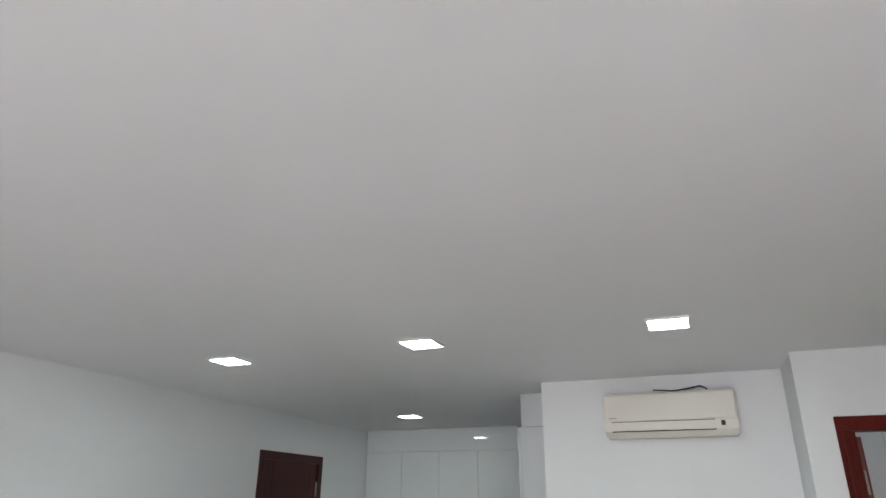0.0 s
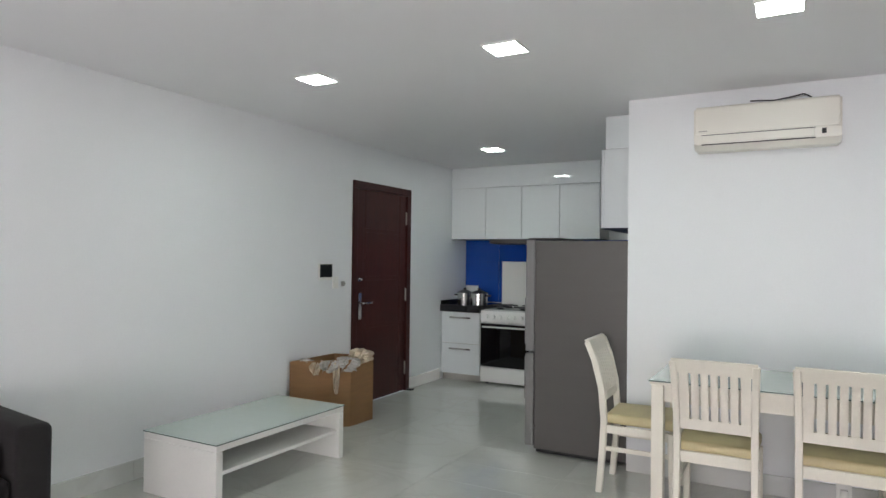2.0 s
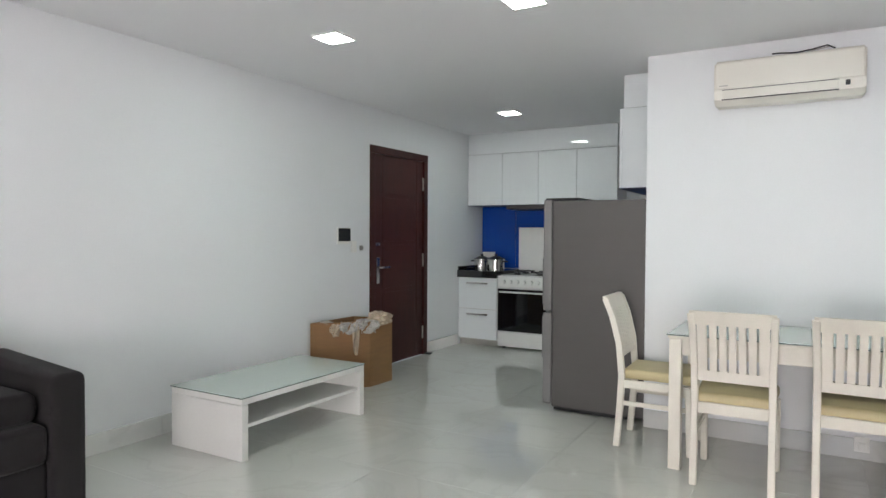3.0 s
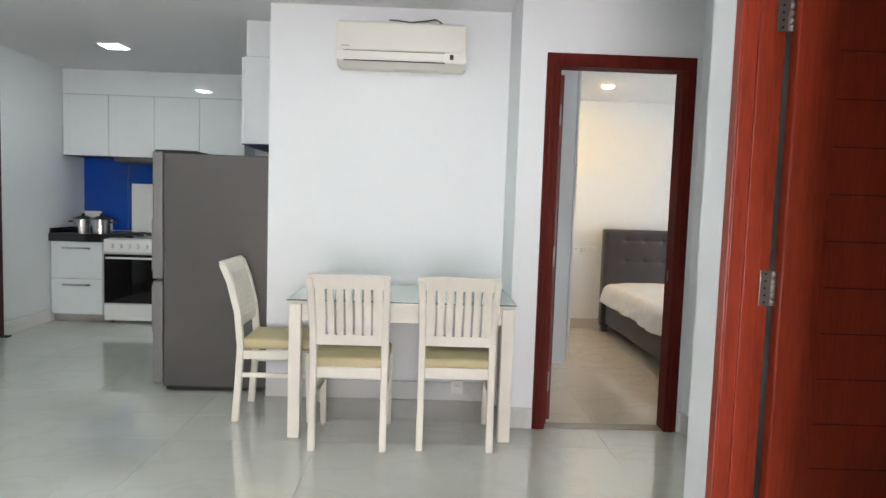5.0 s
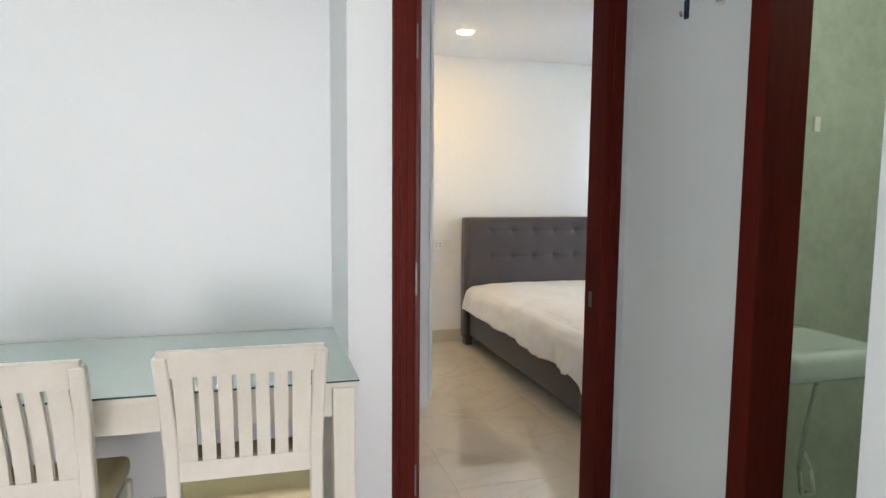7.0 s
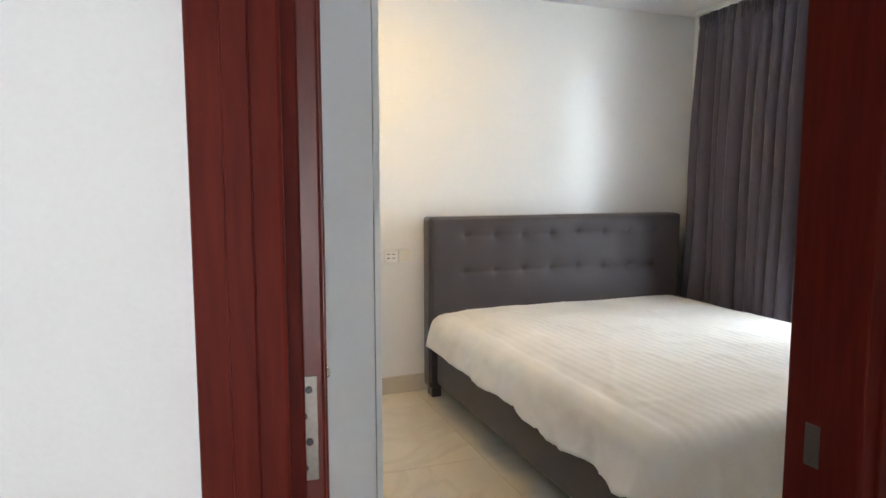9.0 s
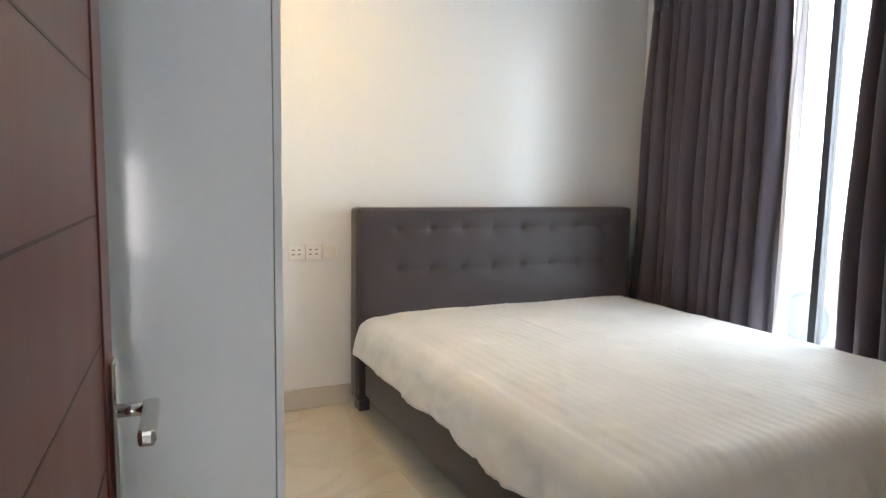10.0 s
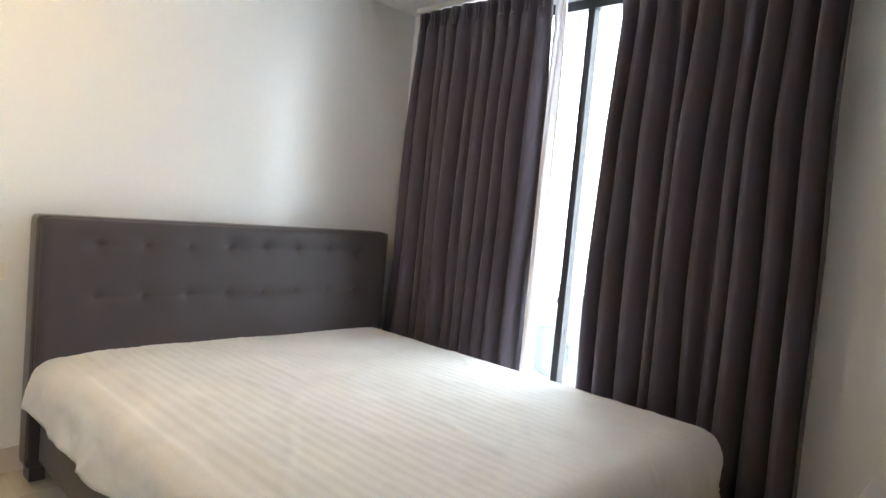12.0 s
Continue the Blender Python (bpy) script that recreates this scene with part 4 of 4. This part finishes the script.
def curtain(name, y0, y1, z0, z1, x, pleats, material, label, seed, flare=(0.0, 0.0), amp=0.060, pinched=True):
    """Pinch-pleated cloth: tight folds gathered at the head that open into fewer, uneven folds below."""
    ob = thing(name, label, "curtain", "bedroom curtains")
    bm = bmesh.new()
    nu, nv = pleats * 22, 56
    rnd = random.Random(seed)
    am = [rnd.uniform(0.35, 1.45) for _ in range(pleats + 2)]
    sh = [rnd.uniform(-0.32, 0.32) for _ in range(pleats + 2)]
    grid = []
    for i in range(nu + 1):
        col = []
        u = i / nu
        k = min(int(u * pleats), pleats - 1)
        f = u * pleats - k
        e = f * f * (3 - 2 * f)
        a = am[k] * (1 - e) + am[k + 1] * e
        p = sh[k] * (1 - e) + sh[k + 1] * e
        for j in range(nv + 1):
            v = (j / nv) ** 0.8
            d = 1 - v
            open_ = min(1.0, d / 0.30) ** 0.7
            drift = p * open_ + 0.28 * noise.noise(Vector((u * pleats * 0.6, d * 1.7, seed)))
            ang = 2 * math.pi * (u * pleats + drift)
            broad = math.sin(ang)
            broad = math.copysign(abs(broad) ** 0.8, broad) * a
            fine_ = 0.22 * math.sin(2 * ang + seed + 3 * p) * noise.noise(Vector((u * 7, d * 0.9, seed + 4)))
            head = max(0.0, 1 - d / 0.045) if pinched else 0.0
            neck = math.exp(-((d - 0.055) / 0.03) ** 2) if pinched else 0.0
            xx = x + amp * (broad + fine_) * (0.35 + 0.65 * open_) * (1 - 0.5 * head)
            xx -= 0.018 * neck * max(0.0, math.cos(ang)) ** 6
            xx += 0.012 * math.sin(2.6 * d + 7 * u)
            yy = y0 + (y1 - y0) * u + 0.30 * (y1 - y0) / pleats * math.cos(ang + 0.6) * a * (0.25 + 0.75 * open_) * 0.75
            yy += (flare[0] * (1 - u) + flare[1] * u) * d ** 1.3 + 0.012 * noise.noise(Vector((u * 3, d * 2.5, seed + 9)))
            col.append(bm.verts.new((xx, yy, z0 + (z1 - z0) * v)))
        grid.append(col)
    for i in range(nu):
        for j in range(nv):
            bm.faces.new((grid[i][j], grid[i + 1][j], grid[i + 1][j + 1], grid[i][j + 1]))
    c = part("cloth", bm, material, ob, smooth=True)
    s = c.modifiers.new("thickness", "SOLIDIFY")
    s.thickness = 0.003
    if pinched:
        for i in range(pleats):
            yc = y0 + (y1 - y0) * (i + 0.5) / pleats
            for o in (-0.014, 0.0, 0.014):
                bm = bmesh.new()
                bmesh.ops.create_cone(bm, cap_ends=True, segments=10, radius1=0.005, radius2=0.011, depth=0.085)
                bmesh.ops.transform(bm, matrix=pose(x - 0.032 - (0.006 if o == 0 else 0), yc + o, z1 - 0.062, 0, 0, 0), verts=bm.verts)
                part("pleat", bm, material, ob, smooth=True)
    return ob


curtain("curtain", 6.71, 7.66, 0.02, 2.425, 3.085, 11, CURTAIN, "dark plum pleated floor-length curtain, drawn aside", 3, (0.0, 0.07))
curtain("curtain", 5.38, 6.30, 0.02, 2.425, 3.085, 10, CURTAIN, "dark plum pleated floor-length curtain, partly drawn", 8, (-0.03, 0.03))
curtain("sheer_curtain", 6.66, 6.72, 0.02, 2.40, 3.13, 3, SHEER, "narrow strip of pale sheer curtain", 5, (0.0, 0.0), 0.012, False)
cr = thing("curtain_rail", "white curtain rail under the bedroom ceiling", "curtain rail")
part("rail", box(3.07, 3.10, 5.35, 7.70, 2.43, BH - 0.001, 0.003), WHITEPL, cr)
part("rail", box(3.118, 3.142, 5.35, 7.70, 2.43, BH - 0.001, 0.003), WHITEPL, cr)

s1 = socket(0.855, 7.829, 0.86, label="white twin power socket beside the bed")
copy_thing(s1, pose(0.945, 7.829, 0.86))
s3 = thing("light_switch", "blank white switch plate beside the bed", "light switch", m=pose(1.035, 7.829, 0.86))
part("plate", box(-0.042, 0.042, -0.010, 0, -0.042, 0.042, 0.003), WHITEPL, s3)
part("rocker", box(-0.034, 0.034, -0.013, -0.009, -0.034, 0.034, 0.002), IVORY, s3)
dl = thing("downlight", "lit warm round recessed ceiling downlight", "ceiling light", m=pose(0.90, 6.98, BH))
part("rim", cyl((0, 0, -0.006), (0, 0, -0.0005), 0.062, 0.066, 32), WHITEPL, dl)
part("diffuser", cyl((0, 0, -0.010), (0, 0, -0.0062), 0.050, 0.050, 32), WARMLED, dl, "glowing warm diffuser")
ns = thing("bedside_unit", "low white unit by the window pier", "cabinet")
part("top", box(2.62, 3.05, 4.80, 5.13, 0.48, 0.50, 0.003), WHITEWOOD, ns)
part("body", box(2.63, 3.045, 4.805, 5.12, 0.0, 0.479, 0.003), WHITEWOOD, ns)

# ---- bathroom ----
sk = thing("wash_basin", "white ceramic wash basin on the bathroom wall", "sink")
bm = box(1.12, 1.56, 4.16, 4.60, 0.72, 0.82, 0.03, 3)
part("basin", bm, CERAMIC, sk, smooth=True)
part("bowl", box(1.19, 1.50, 4.20, 4.50, 0.8205, 0.8225, 0.001), CERAMIC, sk)
part("tap", tube([(1.34, 4.56, 0.82), (1.34, 4.56, 0.92), (1.34, 4.46, 0.92)], 0.012), STEEL, sk, smooth=True)
part("bracket", box(1.20, 1.48, 4.52, 4.615, 0.60, 0.72, 0.01), CERAMIC, sk)
hs = thing("spray_hose", "pale bathroom spray hose hanging below the basin", "hose")
part("tube", tube([(1.50, 4.40, 0.70), (1.49, 4.41, 0.62), (1.46, 4.42, 0.45), (1.45, 4.43, 0.28), (1.48, 4.44, 0.18), (1.56, 4.46, 0.16), (1.64, 4.55, 0.20), (1.66, 4.61, 0.26)], 0.009), HOSE, hs, smooth=True)
part("nozzle", cyl((1.50, 4.40, 0.69), (1.50, 4.38, 0.73), 0.016), STEEL, hs, smooth=True)
hk = thing("wall_hook", "small white hook on the green tiles", "hook", m=pose(1.62, 4.619, 1.62))
part("pad", box(-0.015, 0.015, -0.01, 0, -0.03, 0.03, 0.004), WHITEPL, hk)
# Added light, out of view: its round shape is assumed, to brighten the green tiles.
bl = thing("ceiling_light", "added unseen round light that brightens the bathroom", "ceiling light", m=pose(1.6, 3.8, 2.4))
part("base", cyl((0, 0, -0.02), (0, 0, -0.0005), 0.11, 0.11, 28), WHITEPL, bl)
part("diffuser", cyl((0, 0, -0.04), (0, 0, -0.0205), 0.08, 0.10, 28), BATHFILL, bl)

# ---- outside ----
structure("ground", box(-400, 400, -400, 400, -9.2, -9.0), CONCRETE, "pale paving far below")
structure("balcony_floor", box(3.32, 4.9, 3.0, 9.5, -0.15, -0.02), CONCRETE, "pale balcony slab outside the bedroom")
structure("balcony_floor_living", box(-5.0, 0.8, -4.4, -2.94, -0.15, -0.02), CONCRETE, "pale balcony slab outside the living room")
wm = thing("washing_machine", "white front-loading washing machine on the balcony", "washing machine", m=pose(3.86, 7.03, -0.02, 0, 0, -90))
part("casing", box(-0.30, 0.30, 0.0, 0.55, 0.02, 0.85, 0.012), ENAMEL, wm)
part("control_panel", box(-0.295, 0.295, -0.008, 0.002, 0.73, 0.84, 0.004), ENAMEL, wm)
part("detergent_drawer", box(-0.285, -0.12, -0.014, -0.006, 0.745, 0.825, 0.004), WHITEPL, wm)
part("dial", cyl((0.06, -0.03, 0.785), (0.06, -0.006, 0.785), 0.028, 0.032, 20), STEEL, wm, smooth=True)
ring = [(0.185 * math.cos(a * math.pi / 20), -0.018, 0.45 + 0.185 * math.sin(a * math.pi / 20)) for a in range(41)]
wdoor = part("door", tube(ring, 0.026, seg=10), WHITEPL, wm, "round white door ring", True)
bm = bmesh.new()
bmesh.ops.create_uvsphere(bm, u_segments=24, v_segments=12, radius=0.165)
bmesh.ops.transform(bm, matrix=Matrix.Translation((0, -0.005, 0.45)) @ Matrix.Diagonal((1, 0.25, 1, 1)), verts=bm.verts)
part("porthole", bm, PORTHOLE, wdoor, "blue-grey porthole glass", True)
for x in (-0.25, 0.25):
    for y in (0.06, 0.48):
        part("foot", cyl((x, y, 0.0), (x, y, 0.021), 0.02), BLACK, wm)
nb = thing("apartment_building", "pale apartment building across the street", "building")
part("wall", box(14, 24, -4, 34, -9, 14), FACADE, nb)
part("roof", box(13.8, 24.2, -4.2, 34.2, 14, 14.4), FACADE, nb)
for k in range(7):
    for j in range(9):
        w = part("window", box(13.96, 14.002, -1 + j * 3.9, 0.4 + j * 3.9, -7.4 + k * 3.0, -6.0 + k * 3.0), FACADEGLASS, nb)
        part("sill", box(13.88, 14.0, -1.1 + j * 3.9, 0.5 + j * 3.9, -7.5 + k * 3.0, -7.4 + k * 3.0), FACADE, w)


# ---- floors, laid tile by tile ----
def tiled_floor(name, x0, x1, y0, y1, material, size, label, ox=0.0, oy=0.0):
    ob = new(name, None)
    tagged(ob, label, "", "", "structure")
    part("bed", box(x0, x1, y0, y1, -0.10, -0.0022), GROUT, ob)
    cache = {}
    xs = sorted({x0, x1} | {ox + i * size for i in range(-12, 12) if x0 < ox + i * size < x1})
    ys = sorted({y0, y1} | {oy + i * size for i in range(-12, 14) if y0 < oy + i * size < y1})
    for xa, xb in zip(xs, xs[1:]):
        for ya, yb in zip(ys, ys[1:]):
            key = (round(xb - xa, 3), round(yb - ya, 3))
            if min(key) < 0.02:
                continue
            if key not in cache:
                bm = box(-key[0] / 2 + 0.0007, key[0] / 2 - 0.0007, -key[1] / 2 + 0.0007, key[1] / 2 - 0.0007, -0.009, 0.0, 0.0005, 1)
                me = bpy.data.meshes.new("tile")
                bm.to_mesh(me)
                bm.free()
                me.materials.append(material)
                cache[key] = me
            t = new("tile", cache[key])
            t.parent = ob
            t.location = ((xa + xb) / 2, (ya + yb) / 2, 0.0)
    return ob


tiled_floor("floor_living", -4.52, 0.80, -2.80, 4.757, TILE, 0.8, "polished pale grey marble floor tiles", -4.52, 5.17)
tiled_floor("floor_dining", -4.52, -0.13, 4.757, 5.17, TILE, 0.8, "polished pale grey marble floor tiles", -4.52, 5.17)
tiled_floor("floor_kitchen", -4.52, -1.80, 5.17, 8.10, TILE, 0.8, "polished pale grey marble kitchen floor tiles", -4.52, 5.17)
tiled_floor("floor_bedroom", -0.13, 3.18, 5.17, 7.83, BEDTILE, 0.8, "polished cream marble bedroom floor tiles", 0.30, 5.17)
tiled_floor("floor_bedroom_entry", -0.13, 3.18, 4.757, 5.17, BEDTILE, 0.8, "polished cream marble bedroom floor tiles", 0.30, 5.17)
tiled_floor("floor_bathroom", 0.80, 2.20, 3.12, 4.66, GREEN, 0.3, "small green bathroom floor tiles", 0.80, 3.12)
tiled_floor("floor_second_bedroom", 0.80, 2.0, 1.2, 3.02, BEDTILE, 0.8, "cream marble floor tiles", 0.80, 1.2)
